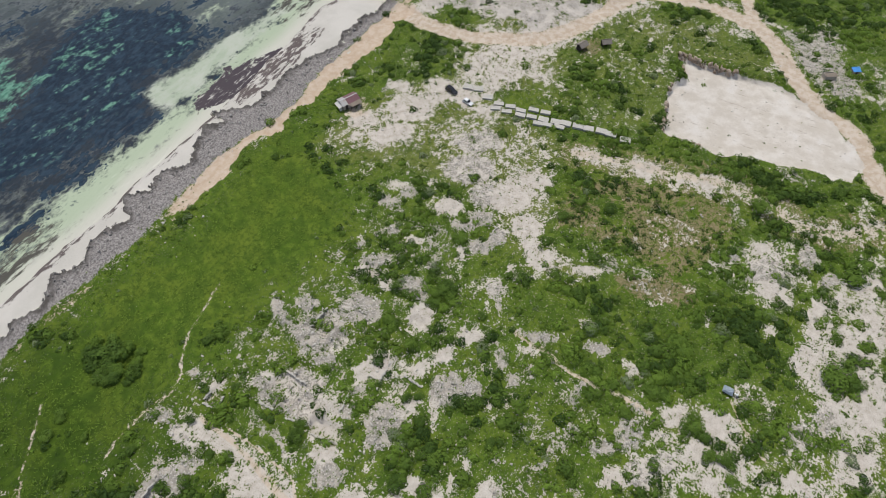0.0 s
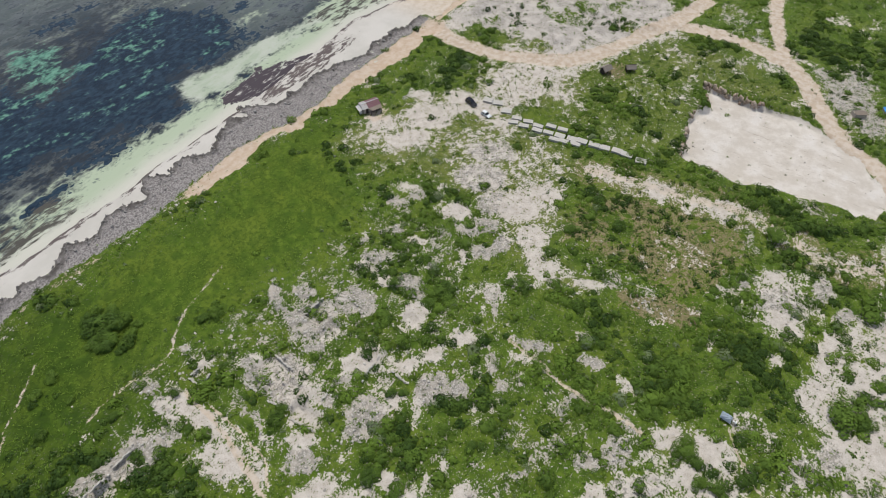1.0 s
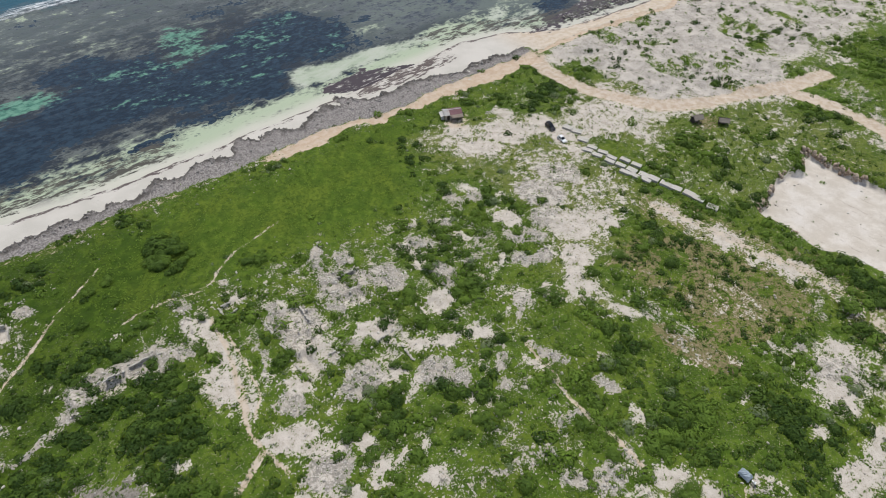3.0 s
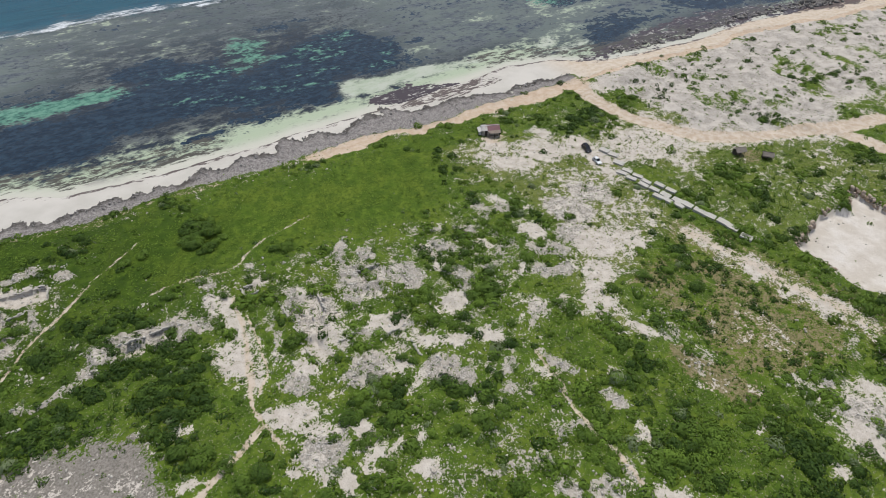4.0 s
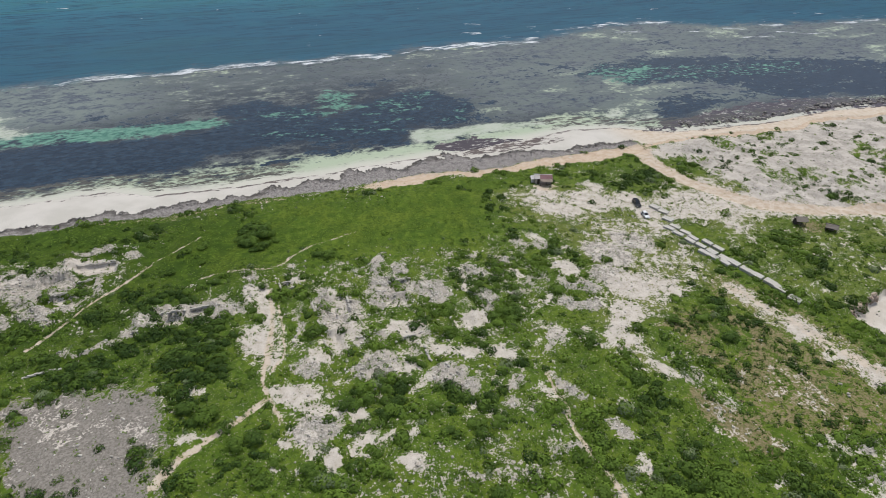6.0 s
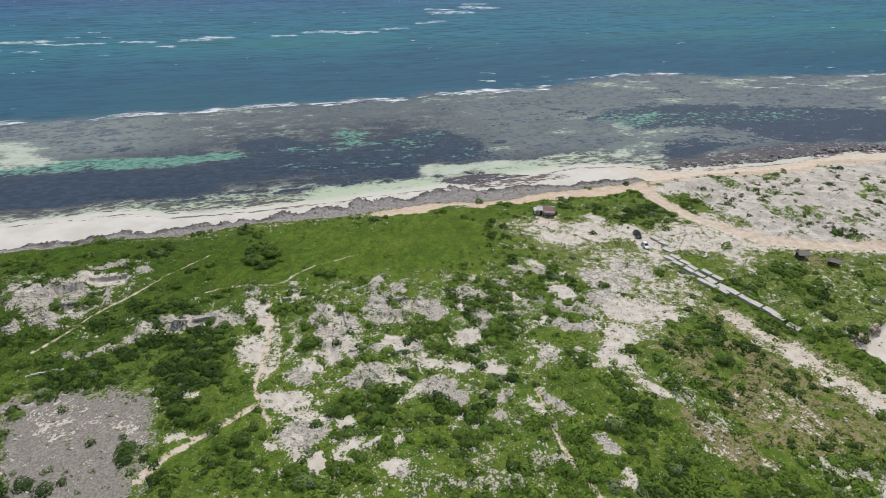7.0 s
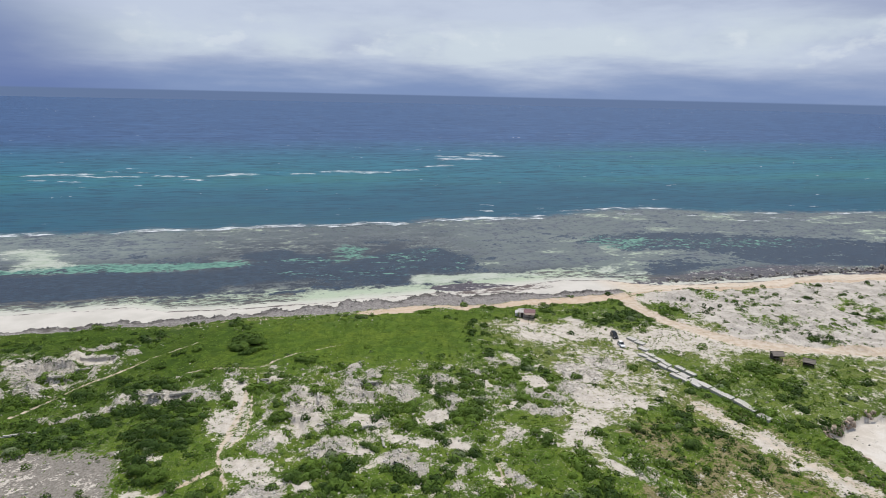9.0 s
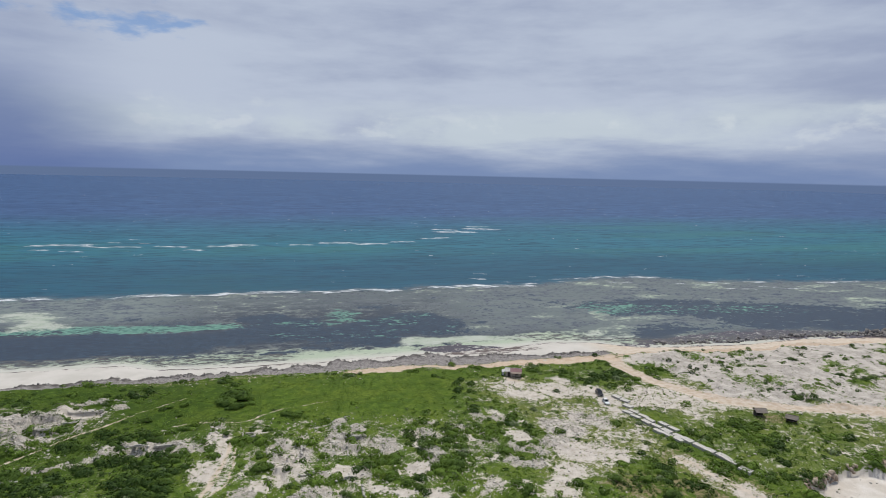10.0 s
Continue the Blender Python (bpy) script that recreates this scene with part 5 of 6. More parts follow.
# western blades get the same painted shade as the ground under them
tone = np.repeat(np.clip(0.1 + 0.8 * fbm(px, py, 12, 4, 46) + 1.0 * (rng.rand(len(px)) - 0.5) - 0.15 * (1 - ease(px, -15, 25)), 0, 0.9), 9)
stuff("grass", tri, np.arange(len(tri)).reshape(-1, 3), tone, M_GRASS, "rich green meadow grass in loose tufts", "grass")


# ---------------------------------------------------------------- stones
CUBE = np.array([(x, y, z) for z in (-1, 1) for y in (-1, 1) for x in (-1, 1)], float)
CUBE_FACES = np.array([(0, 2, 3, 1), (4, 5, 7, 6), (0, 1, 5, 4), (2, 6, 7, 3), (0, 4, 6, 2), (1, 3, 7, 5)])


def boulders(px, py, size, flat, rng, sink=0.3, rough=0.45):
    """Rough blocks lying on the ground: verts, quads, tone."""
    k = len(px)
    turn = rng.rand(k) * 6.28
    body = CUBE[None] * (1 + rough * (rng.rand(k, 8, 3) - 0.5) * 2) * 0.5
    body[:, 4:, :2] *= 0.55 + 0.35 * rng.rand(k, 1, 1)
    body *= np.stack([size * (0.8 + 0.7 * rng.rand(k)), size * (0.7 + 0.4 * rng.rand(k)), size * flat], 1)[:, None, :]
    c, s = np.cos(turn)[:, None], np.sin(turn)[:, None]
    verts = np.stack([body[..., 0] * c - body[..., 1] * s, body[..., 0] * s + body[..., 1] * c, body[..., 2]], 2)
    verts += np.stack([px, py, ground_z(px, py) + size * flat * (0.5 - sink)], 1)[:, None, :]
    faces = (np.arange(k)[:, None, None] * 8 + CUBE_FACES[None]).reshape(-1, 4)
    return verts.reshape(-1, 3), faces, np.repeat(rng.rand(k), 8)


def stone_material(name, dark, light, stain):
    m, n = material(name)
    g = n.add("ShaderNodeNewGeometry")
    grain = n.noise(g.outputs["Position"], 5.0, 5, 0.65)
    colour = n.mix(n.math("ADD", n.math("MULTIPLY", n.attr("tone"), 0.6), n.math("MULTIPLY", grain, 0.4)), dark, light)
    colour = n.mix(n.math("MULTIPLY", n.step(n.noise(g.outputs["Position"], 1.3, 4), 0.52, 0.66), 0.5), colour, stain)
    surface(n, colour, 0.92, grain, 0.5, 0.05, spec=0.2)
    return m


M_RUBBLE = stone_material("rubble_stone", (0.25, 0.235, 0.20), (0.62, 0.585, 0.53), (0.32, 0.295, 0.25))
M_CRAG = stone_material("sea_rock", (0.085, 0.08, 0.075), (0.40, 0.38, 0.36), (0.16, 0.15, 0.14))

px, py = scatter(300000, (-75, -62, 215, 110), rng)
f = cover(px, py)
chance = f["land"] * np.maximum(0.42 * f["rubble"] ** 1.5 * (1 - f["bare"]), 0.022 * (1 - 0.6 * f["scrub"]) * (1 - 0.8 * f["meadow"]) * ease(fbm(px, py, 8, 3, 51), 0.52, 0.68)) * (1 - f["track"]) * (1 - f["quarry"] * 0.85)
chance = np.maximum(chance, 0.03 * f["bare"] * f["land"] * (1 - f["track"])) * (1 - 0.8 * f["flat"])
kept = rng.rand(len(px)) < chance
px, py = px[kept], py[kept]
v, q, tone = boulders(px, py, 0.15 + 0.42 * rng.rand(len(px)) ** 2.5, 0.6, rng)
stuff("rubble", v, q, tone, M_RUBBLE, "grey and white limestone rubble lying loose", "stones")

px = -140 + 290 * rng.rand(6500)
edge = at(ROCK_SEA, px) + 3.0
py = edge - (at(ROCK_SEA, px) - at(ROCK_LAND, px)) * rng.rand(6500) ** 1.9
f = cover(px, py)
kept = (f["rock"] > 0.45)
px, py = px[kept], py[kept]
v, q, tone = boulders(px, py, 0.12 + 0.42 * rng.rand(len(px)) ** 2.5, 0.75, rng, rough=0.9)
tone = np.clip(tone * 0.5 + np.repeat(ease(at(ROCK_SEA, px) + 1.0 - py, 0.5, 6.0), 8) * 0.5 - 0.05, 0, 1)
stuff("shore_rock", v, q, tone, M_CRAG, "jagged dark grey limestone rocks along the beach", "rocks")

px = 176 + 150 * rng.rand(420)
py = at(SHORE, px) + 1 + 5 * rng.rand(420) ** 2
v, q, tone = boulders(px, py, 0.4 + 1.1 * rng.rand(420) ** 3, 0.7, rng, sink=0.1, rough=0.7)
stuff("reef_rock", v, q, tone * 0.5, M_CRAG, "dark weedy rocks awash at the shore", "rocks")


px = 288 + 16 * rng.rand(60)
py = 103 + 7 * rng.rand(60)
v, q, tone = boulders(px, py, 0.7 + 2.2 * rng.rand(60) ** 2, 0.9, rng, sink=0.1, rough=0.6)
stuff("headland_rock", v, q, tone * 0.4, M_CRAG, "dark rock outcrop at the water's edge", "rocks")

px, py = scatter(60000, (128, -56, 182, 16), rng)
f = cover(px, py)
kept = (f["quarry"] > 0.08) & (f["quarry"] < 0.85) & (py > -6) & (rng.rand(len(px)) < 0.5 * ease(fbm(px, py, 9, 3, 63), 0.4, 0.55))
px, py = px[kept], py[kept]
v, q, tone = boulders(px, py, 0.35 + 0.8 * rng.rand(len(px)) ** 2, 0.9, rng, rough=0.6)
stuff("quarry_rock", v, q, tone, stone_material("quarry_stone", (0.20, 0.145, 0.105), (0.50, 0.43, 0.36), (0.30, 0.20, 0.13)), "brown and pale broken rock round the quarry", "rocks")


# ---------------------------------------------------------------- small builders
def plain(name, colour, rough=0.8, metal=0.0, grain=8.0, wear=0.25, spec=0.4):
    m, n = material(name)
    p = n.add("ShaderNodeTexCoord").outputs["Object"]
    a, b = n.noise(p, grain, 4, 0.6), n.noise(p, grain * 0.12, 3, 0.5)
    dark = tuple(c * (1 - wear) for c in colour)
    light = tuple(min(1.0, c * (1 + wear)) for c in colour)
    col = n.mix(n.math("ADD", n.math("MULTIPLY", a, 0.6), n.math("MULTIPLY", b, 0.4)), dark, light)
    surface(n, col, rough, a, 0.2, 0.02, metal, spec)
    return m


def ribbed(name, colour, stain, wide):
    """Corrugated sheet with rust."""
    m, n = material(name)
    p = n.add("ShaderNodeTexCoord").outputs["Object"]
    wave = n.add("ShaderNodeTexWave", {"bands_direction": "X"}, Vector=p, Scale=wide).outputs[1]
    rust = n.step(n.noise(p, 1.2, 5, 0.65), 0.48, 0.68)
    surface(n, n.mix(n.math("MULTIPLY", rust, 0.7), colour, stain), 0.6, wave, 0.6, 0.03, 0.2, 0.4)
    return m


M_WALL = plain("mud_wall", (0.42, 0.37, 0.31), 0.9, grain=3.0, wear=0.4)
M_PLANK = plain("grey_plank", (0.20, 0.165, 0.13), 0.85, grain=6.0, wear=0.45)
M_ROOF_RED = ribbed("red_sheet", (0.17, 0.085, 0.095), (0.12, 0.075, 0.065), 9.0)
M_ROOF_TIN = ribbed("tin_sheet", (0.40, 0.385, 0.37), (0.30, 0.24, 0.19), 9.0)
M_THATCH = plain("thatch", (0.20, 0.175, 0.15), 0.95, grain=14.0, wear=0.5)
M_DARK = plain("dark_timber", (0.060, 0.048, 0.040), 0.85, grain=7.0, wear=0.4)
M_TARP = plain("white_tarp", (0.45, 0.44, 0.42), 0.6, grain=3.0)
M_BLUE = plain("blue_tarp", (0.045, 0.22, 0.55), 0.5, grain=3.0)
M_GREYTARP = plain("grey_tarp", (0.26, 0.31, 0.36), 0.55, grain=3.0)
M_BLOCK = plain("cut_limestone", (0.46, 0.44, 0.40), 0.9, grain=5.0, wear=0.28)
M_PAINT_BLACK = plain("black_paint", (0.012, 0.012, 0.014), 0.25, 0.0, wear=0.2, spec=0.6)
M_PAINT_WHITE = plain("white_paint", (0.70, 0.71, 0.72), 0.3, 0.0, wear=0.06, spec=0.6)
M_TINTED = plain("tinted_glass", (0.012, 0.014, 0.016), 0.08, spec=0.8, wear=0.1)
M_TYRE = plain("tyre_rubber", (0.02, 0.02, 0.02), 0.9)
M_STEEL = plain("dull_steel", (0.45, 0.45, 0.46), 0.4, 0.8)
M_LAMP = plain("lamp_glass", (0.75, 0.75, 0.72), 0.15, spec=0.7, wear=0.05)
M_REDLAMP = plain("red_lamp", (0.35, 0.02, 0.02), 0.2, spec=0.7, wear=0.1)
M_STEM = plain("bush_wood", (0.16, 0.13, 0.10), 0.9)


def part(name, bm, mat, parent, label=""):
    me = bpy.data.meshes.new(name)
    bmesh.ops.recalc_face_normals(bm, faces=bm.faces)
    bm.to_mesh(me)
    bm.free()
    me.materials.append(mat)
    ob = new(name, me)
    ob.parent = parent
    return tagged(ob, label)


def thing(name, m, label, category, group=""):
    ob = new(name)
    ob.empty_display_size = 0.3
    ob.matrix_world = m
    return tagged(ob, label, category, group)


def stand(x, y, turn, lift=0.0):
    """A pose on the ground, turned about the upright."""
    z = float(ground_z(np.array([float(x)]), np.array([float(y)]))[0])
    return pose(x, y, z + lift, 0, 0, turn)


def box(x0, y0, z0, x1, y1, z1, bm=None, bevel=0.02, turn=None):
    bm = bm or bmesh.new()
    made = bmesh.ops.create_cube(bm, size=1, matrix=(turn or Matrix()) @ Matrix.LocRotScale(((x0 + x1) / 2, (y0 + y1) / 2, (z0 + z1) / 2), None, (x1 - x0, y1 - y0, z1 - z0)))
    if bevel:
        edges = list({e for v in made["verts"] for e in v.link_edges})
        bmesh.ops.bevel(bm, geom=edges, offset=bevel, segments=1, affect="EDGES")
    return bm


def rod(a, b, r, sides=8, bm=None):
    bm = bm or bmesh.new()
    a, b = Vector(a), Vector(b)
    m = Matrix.Translation((a + b) / 2) @ (b - a).to_track_quat("Z", "Y").to_matrix().to_4x4()
    bmesh.ops.create_cone(bm, cap_ends=True, segments=sides, radius1=r, radius2=r * 0.9, depth=(b - a).length, matrix=m)
    return bm


def slab(corners, thick, bm=None):
    """A sheet of some thickness over four corners."""
    bm = bm or bmesh.new()
    p = [Vector(c) for c in corners]
    up = (p[1] - p[0]).cross(p[3] - p[0]).normalized() * thick
    lo, hi = [bm.verts.new(v) for v in p], [bm.verts.new(v + up) for v in p]
    bm.faces.new(lo[::-1]), bm.faces.new(hi)
    for i in range(4):
        bm.faces.new((lo[i], lo[(i + 1) % 4], hi[(i + 1) % 4], hi[i]))
    return bm


# ---------------------------------------------------------------- fisherman's hut by the beach
def build_hut():
    hut = thing("hut", stand(97.2, 90.0, -23), "low shore hut with a rust-red and pale tin roof", "hut")
    L, D, H = 5.4, 3.2, 2.1
    h, t = L / 2, 0.16
    front = bmesh.new()
    for x0, x1, z0, z1 in ((-h, -2.0, 0, H), (-2.0, -1.1, 1.95, H), (-1.1, 0.6, 0, H), (0.6, 1.6, 0, 0.9), (0.6, 1.6, 1.8, H), (1.6, h, 0, H)):
        box(x0, -D / 2, z0, x1, -D / 2 + t, z1, front, 0)
    part("front_wall", front, M_WALL, hut)
    part("back_wall", box(-h, D / 2 - t, 0, h, D / 2, H), M_WALL, hut)
    for s in (-1, 1):
        part("side_wall", box(s * h - (t if s > 0 else 0), -D / 2 + t, 0, s * h + (t if s < 0 else 0), D / 2 - t, H), M_WALL, hut)
    part("floor", box(-h + t, -D / 2 + t, 0, h - t, D / 2 - t, 0.06), M_PLANK, hut)
    door = part("door", box(-1.98, -D / 2 + 0.05, 0.02, -1.12, -D / 2 + 0.1, 1.93), M_DARK, hut, "dark plank door")
    part("handle", box(-1.24, -D / 2 - 0.0, 0.95, -1.2, -D / 2 + 0.048, 1.1, bevel=0), M_STEEL, door)
    window = part("window", box(0.62, -D / 2 + 0.06, 0.92, 1.58, -D / 2 + 0.1, 1.78), M_DARK, hut, "dark shuttered window")
    part("sill", box(0.5, -D / 2 - 0.08, 0.82, 1.7, -D / 2 - 0.003, 0.9), M_PLANK, window)
    rise, over = 0.7, 0.32
    for x0, x1, mat, name in ((-h - over, -1.1, M_ROOF_TIN, "pale weathered tin sheets"), (-1.095, h + over, M_ROOF_RED, "rust-red corrugated sheets")):
        for s in (-1, 1):
            y0, y1 = s * (D / 2 + over), 0.0
            z0, z1 = H - 0.1, H + rise
            c = [(x0, y0, z0), (x1, y0, z0), (x1, y1, z1), (x0, y1, z1)]
            part("roof_sheet", slab(c if s < 0 else c[::-1], 0.04), mat, hut, name)
    for s in (-1, 1):
        g = bmesh.new()
        vs = [g.verts.new(p) for p in ((s * h, -D / 2, H), (s * h, D / 2, H), (s * h, 0, H + rise - 0.1), (s * (h - t), -D / 2, H), (s * (h - t), D / 2, H), (s * (h - t), 0, H + rise - 0.1))]
        for i in ((0, 1, 2), (5, 4, 3), (0, 3, 4, 1), (1, 4, 5, 2), (2, 5, 3, 0)):
            g.faces.new([vs[k] for k in i])
        part("gable", g, M_PLANK, hut)
    part("ridge_cap", box(-h - over, -0.12, H + rise + 0.02, h + over, 0.12, H + rise + 0.08), M_STEEL, hut)
    # shaded porch along the front, and a tarpaulin lean-to at one end
    for x in (-0.9, 0.9, 2.5):
        part("porch_post", rod((x, -D / 2 - 1.5, 0), (x, -D / 2 - 1.5, 1.85), 0.07), M_DARK, hut)
    part("porch_roof", slab([(-0.6, -D / 2 - 1.75, 1.8), (h + 0.2, -D / 2 - 1.75, 1.8), (h + 0.2, -D / 2 - 0.35, 2.05), (-1.1, -D / 2 - 0.35, 2.0)], 0.06), M_PLANK, hut, "sagging grey plank porch roof")
    part("bench", box(-0.4, -D / 2 - 0.7, 0.3, 2.4, -D / 2 - 0.3, 0.42), M_PLANK, hut)
    for x, y in ((-h - 1.25, -D / 2 + 0.2), (-h - 1.25, D / 2 - 0.4)):
        part("lean_to_post", rod((x, y, 0), (x, y, 1.6), 0.06), M_DARK, hut)
    part("tarpaulin", slab([(-h - 1.4, -D / 2, 1.58), (-h - 0.02, -D / 2, 1.98), (-h - 0.02, D / 2 - 0.3, 1.98), (-h - 1.4, D / 2 - 0.3, 1.58)], 0.02), M_TARP, hut, "bleached white tarpaulin")
    part("hanging_cloth", slab([(-h - 1.35, -D / 2 + 0.02, 0.5), (-h - 0.5, -D / 2 + 0.02, 0.6), (-h - 0.5, -D / 2 + 0.1, 1.75), (-h - 1.35, -D / 2 + 0.1, 1.58)], 0.02), M_TARP, hut)


def build_shed(x, y, turn, L, D, H, label):
    """A thatched shelter on poles with a low dark wall."""
    shed = thing("thatched_shed", stand(x, y, turn), label, "shed", "thatched sheds by the track")
    h = L / 2
    for px_ in (-h, 0, h):
        for py_ in (-D / 2, D / 2):
            part("post", rod((px_ * 0.95, py_ * 0.95, -0.1), (px_ * 0.95, py_ * 0.95, H + 0.1), 0.07), M_DARK, shed)
    part("back_wall", box(-h, D / 2 - 0.12, 0, h, D / 2 - 0.02, H * 0.9), M_DARK, shed)
    part("side_wall", box(-h + 0.03, -D / 2 + 0.3, 0, -h + 0.13, D / 2 - 0.14, H * 0.8), M_DARK, shed)
    for s in (-1, 1):
        c = [(-h - 0.3, s * (D / 2 + 0.3), H - 0.2), (h + 0.3, s * (D / 2 + 0.3), H - 0.2), (h + 0.3, 0, H + 0.75), (-h - 0.3, 0, H + 0.75)]
        bm = slab(c if s < 0 else c[::-1], 0.16)
        bmesh.ops.subdivide_edges(bm, edges=bm.edges[:], cuts=3, use_grid_fill=True)
        for v in bm.verts:
            v.co += Vector((random.uniform(-0.06, 0.06), random.uniform(-0.05, 0.05), random.uniform(-0.07, 0.07)))
        part("thatch", bm, M_THATCH, shed, "grey weathered palm thatch")
    part("ridge_pole", rod((-h - 0.4, 0, H + 0.88), (h + 0.4, 0, H + 0.88), 0.08), M_DARK, shed)
    part("bench", box(-h * 0.6, -D / 2 + 0.5, 0.35, h * 0.6, -D / 2 + 0.9, 0.43), M_PLANK, shed)


def build_shack():
    shack = thing("shack", stand(191.5, -38.0, -55), "small stone shack roofed with a bright blue tarpaulin", "shack")
    part("wall", box(-1.1, -0.9, 0, 1.1, 0.9, 1.5), M_WALL, shack)
    bm = slab([(-1.3, -1.05, 1.52), (1.3, -1.05, 1.58), (1.3, 1.05, 1.8), (-1.3, 1.05, 1.74)], 0.04)
    bmesh.ops.subdivide_edges(bm, edges=bm.edges[:], cuts=3, use_grid_fill=True)
    for v in bm.verts:
        v.co.z += random.uniform(-0.05, 0.08)
    part("tarpaulin", bm, M_BLUE, shack, "bright blue tarpaulin")
    part("door", box(-0.4, -0.96, 0.02, 0.4, -0.903, 1.4), M_DARK, shack)
    pen = thing("stone_hut", stand(185.5, -31.5, -55), "grey stone hut half roofed with planks", "hut")
    part("wall", box(-1.7, -1.2, 0, 1.7, -0.9, 1.3), M_WALL, pen)
    part("wall", box(-1.7, 0.9, 0, 1.7, 1.2, 1.4), M_WALL, pen)
    part("wall", box(-1.7, -0.897, 0, -1.4, 0.897, 1.2), M_WALL, pen)
    part("wall", box(1.4, -0.897, 0, 1.7, 0.897, 1.1), M_WALL, pen)
    part("roof", slab([(-1.9, -1.3, 1.42), (1.9, -1.3, 1.42), (1.9, 0.2, 1.62), (-1.9, 0.2, 1.62)], 0.08), M_PLANK, pen, "grey plank half roof")


# ---------------------------------------------------------------- vehicles
def tyre(bm_at, r, w):
    bm = bmesh.new()
    bmesh.ops.create_cone(bm, cap_ends=True, segments=18, radius1=r, radius2=r, depth=w, matrix=Matrix.Translation(bm_at) @ pose(0, 0, 0, 90, 0, 0))
    bmesh.ops.bevel(bm, geom=[e for e in bm.edges if len(e.link_faces) == 2 and any(len(q.verts) > 4 for q in e.link_faces)], offset=0.05, segments=2, affect="EDGES")
    return bm


def build_car(x, y, turn, size, paint, label, tall):
    """A car along +x: lower body, cabin, windows, wheels, lamps."""
    L, Wd, H = size
    car = thing("car", stand(x, y, turn, 0.05), label, "car", "cars parked on the sand")
    h, w, belt = L / 2, Wd / 2, H * 0.56

    def hull(profile, half0, half1, zs):
        bm = bmesh.new()
        rings = []
        for s in (-1, 1):
            rings.append([bm.verts.new((px_, s * (half0 + (half1 - half0) * (pz_ - zs[0]) / (zs[1] - zs[0])), pz_)) for px_, pz_ in profile])
        bm.faces.new(rings[0]), bm.faces.new(rings[1][::-1])
        k = len(profile)
        for i in range(k):
            bm.faces.new((rings[0][i], rings[0][(i + 1) % k], rings[1][(i + 1) % k], rings[1][i]))
        bmesh.ops.recalc_face_normals(bm, faces=bm.faces)
        bmesh.ops.bevel(bm, geom=bm.edges[:], offset=0.06, segments=2, affect="EDGES")
        return bm

    body = part("body", hull([(-h, 0.3), (-h, belt * 0.92), (-h * 0.9, belt), (h * 0.42, belt), (h * 0.93, belt * 0.82), (h, belt * 0.6), (h, 0.3)], w, w * 0.95, (0.3, belt)), paint, car)
    back = -h * 0.93 if tall else -h * 0.85
    cabin = part("cabin", hull([(back, belt - 0.04), (back + 0.18 * L * 0.4, H), (h * 0.06, H), (h * 0.44, belt - 0.04)], w * 0.9, w * 0.74, (belt, H)), paint, car)
    part("roof_panel", box(back + 0.5, -w * 0.6, H + 0.003, h * 0.02, w * 0.6, H + 0.02), paint, cabin)
    gl = slab([(h * 0.44 - 0.02, -w * 0.78, belt + 0.05), (h * 0.44 - 0.02, w * 0.78, belt + 0.05), (h * 0.08, w * 0.66, H - 0.07), (h * 0.08, -w * 0.66, H - 0.07)], 0.03)
    part("windscreen", gl, M_TINTED, cabin, "dark windscreen")
    gl = slab([(back - 0.02, w * 0.74, belt + 0.05), (back - 0.02, -w * 0.74, belt + 0.05), (back + 0.07 * L - 0.02, -w * 0.64, H - 0.07), (back + 0.07 * L - 0.02, w * 0.64, H - 0.07)], 0.03)
    part("rear_window", gl, M_TINTED, cabin)
    for s in (-1, 1):
        for x0, x1 in ((back + 0.42, -0.12), (-0.02, h * 0.26)):
            c = [(x0, s * w * 0.895, belt + 0.04), (x1, s * w * 0.895, belt + 0.04), (x1 - 0.12, s * w * 0.775, H - 0.1), (x0 + 0.05, s * w * 0.775, H - 0.1)]
            part("side_window", slab(c if s < 0 else c[::-1], 0.03), M_TINTED, cabin)
        part("wing_mirror", box(h * 0.3, s * w + (0.0 if s > 0 else -0.18), belt, h * 0.36, s * w + (0.18 if s > 0 else 0.0), belt + 0.14), paint, body)
        part("headlight", box(h - 0.05, s * w * 0.72 - 0.16, belt * 0.62, h + 0.03, s * w * 0.72 + 0.16, belt * 0.78), M_LAMP, body, "clear headlight")
        part("tail_light", box(-h - 0.03, s * w * 0.8 - 0.1, belt * 0.65, -h + 0.03, s * w * 0.8 + 0.1, belt * 0.92), M_REDLAMP, body, "red tail light")
        for ax_ in (-h * 0.6, h * 0.62):
            wheel = part("wheel", tyre((ax_, s * (w - 0.1), 0.31), 0.34, 0.24), M_TYRE, car, "black tyre")
            rim = bmesh.new()
            bmesh.ops.create_cone(rim, cap_ends=True, segments=12, radius1=0.2, radius2=0.18, depth=0.03, matrix=Matrix.Translation((ax_, s * (w + 0.025), 0.31)) @ pose(0, 0, 0, 90, 0, 0))
            part("rim", rim, M_STEEL, wheel)
    for s in (-1, 1):
        part("bumper", box(s * h - 0.06, -w * 0.92, 0.3, s * h + 0.06, w * 0.92, 0.5, bevel=0.03), M_TYRE if tall else paint, body)


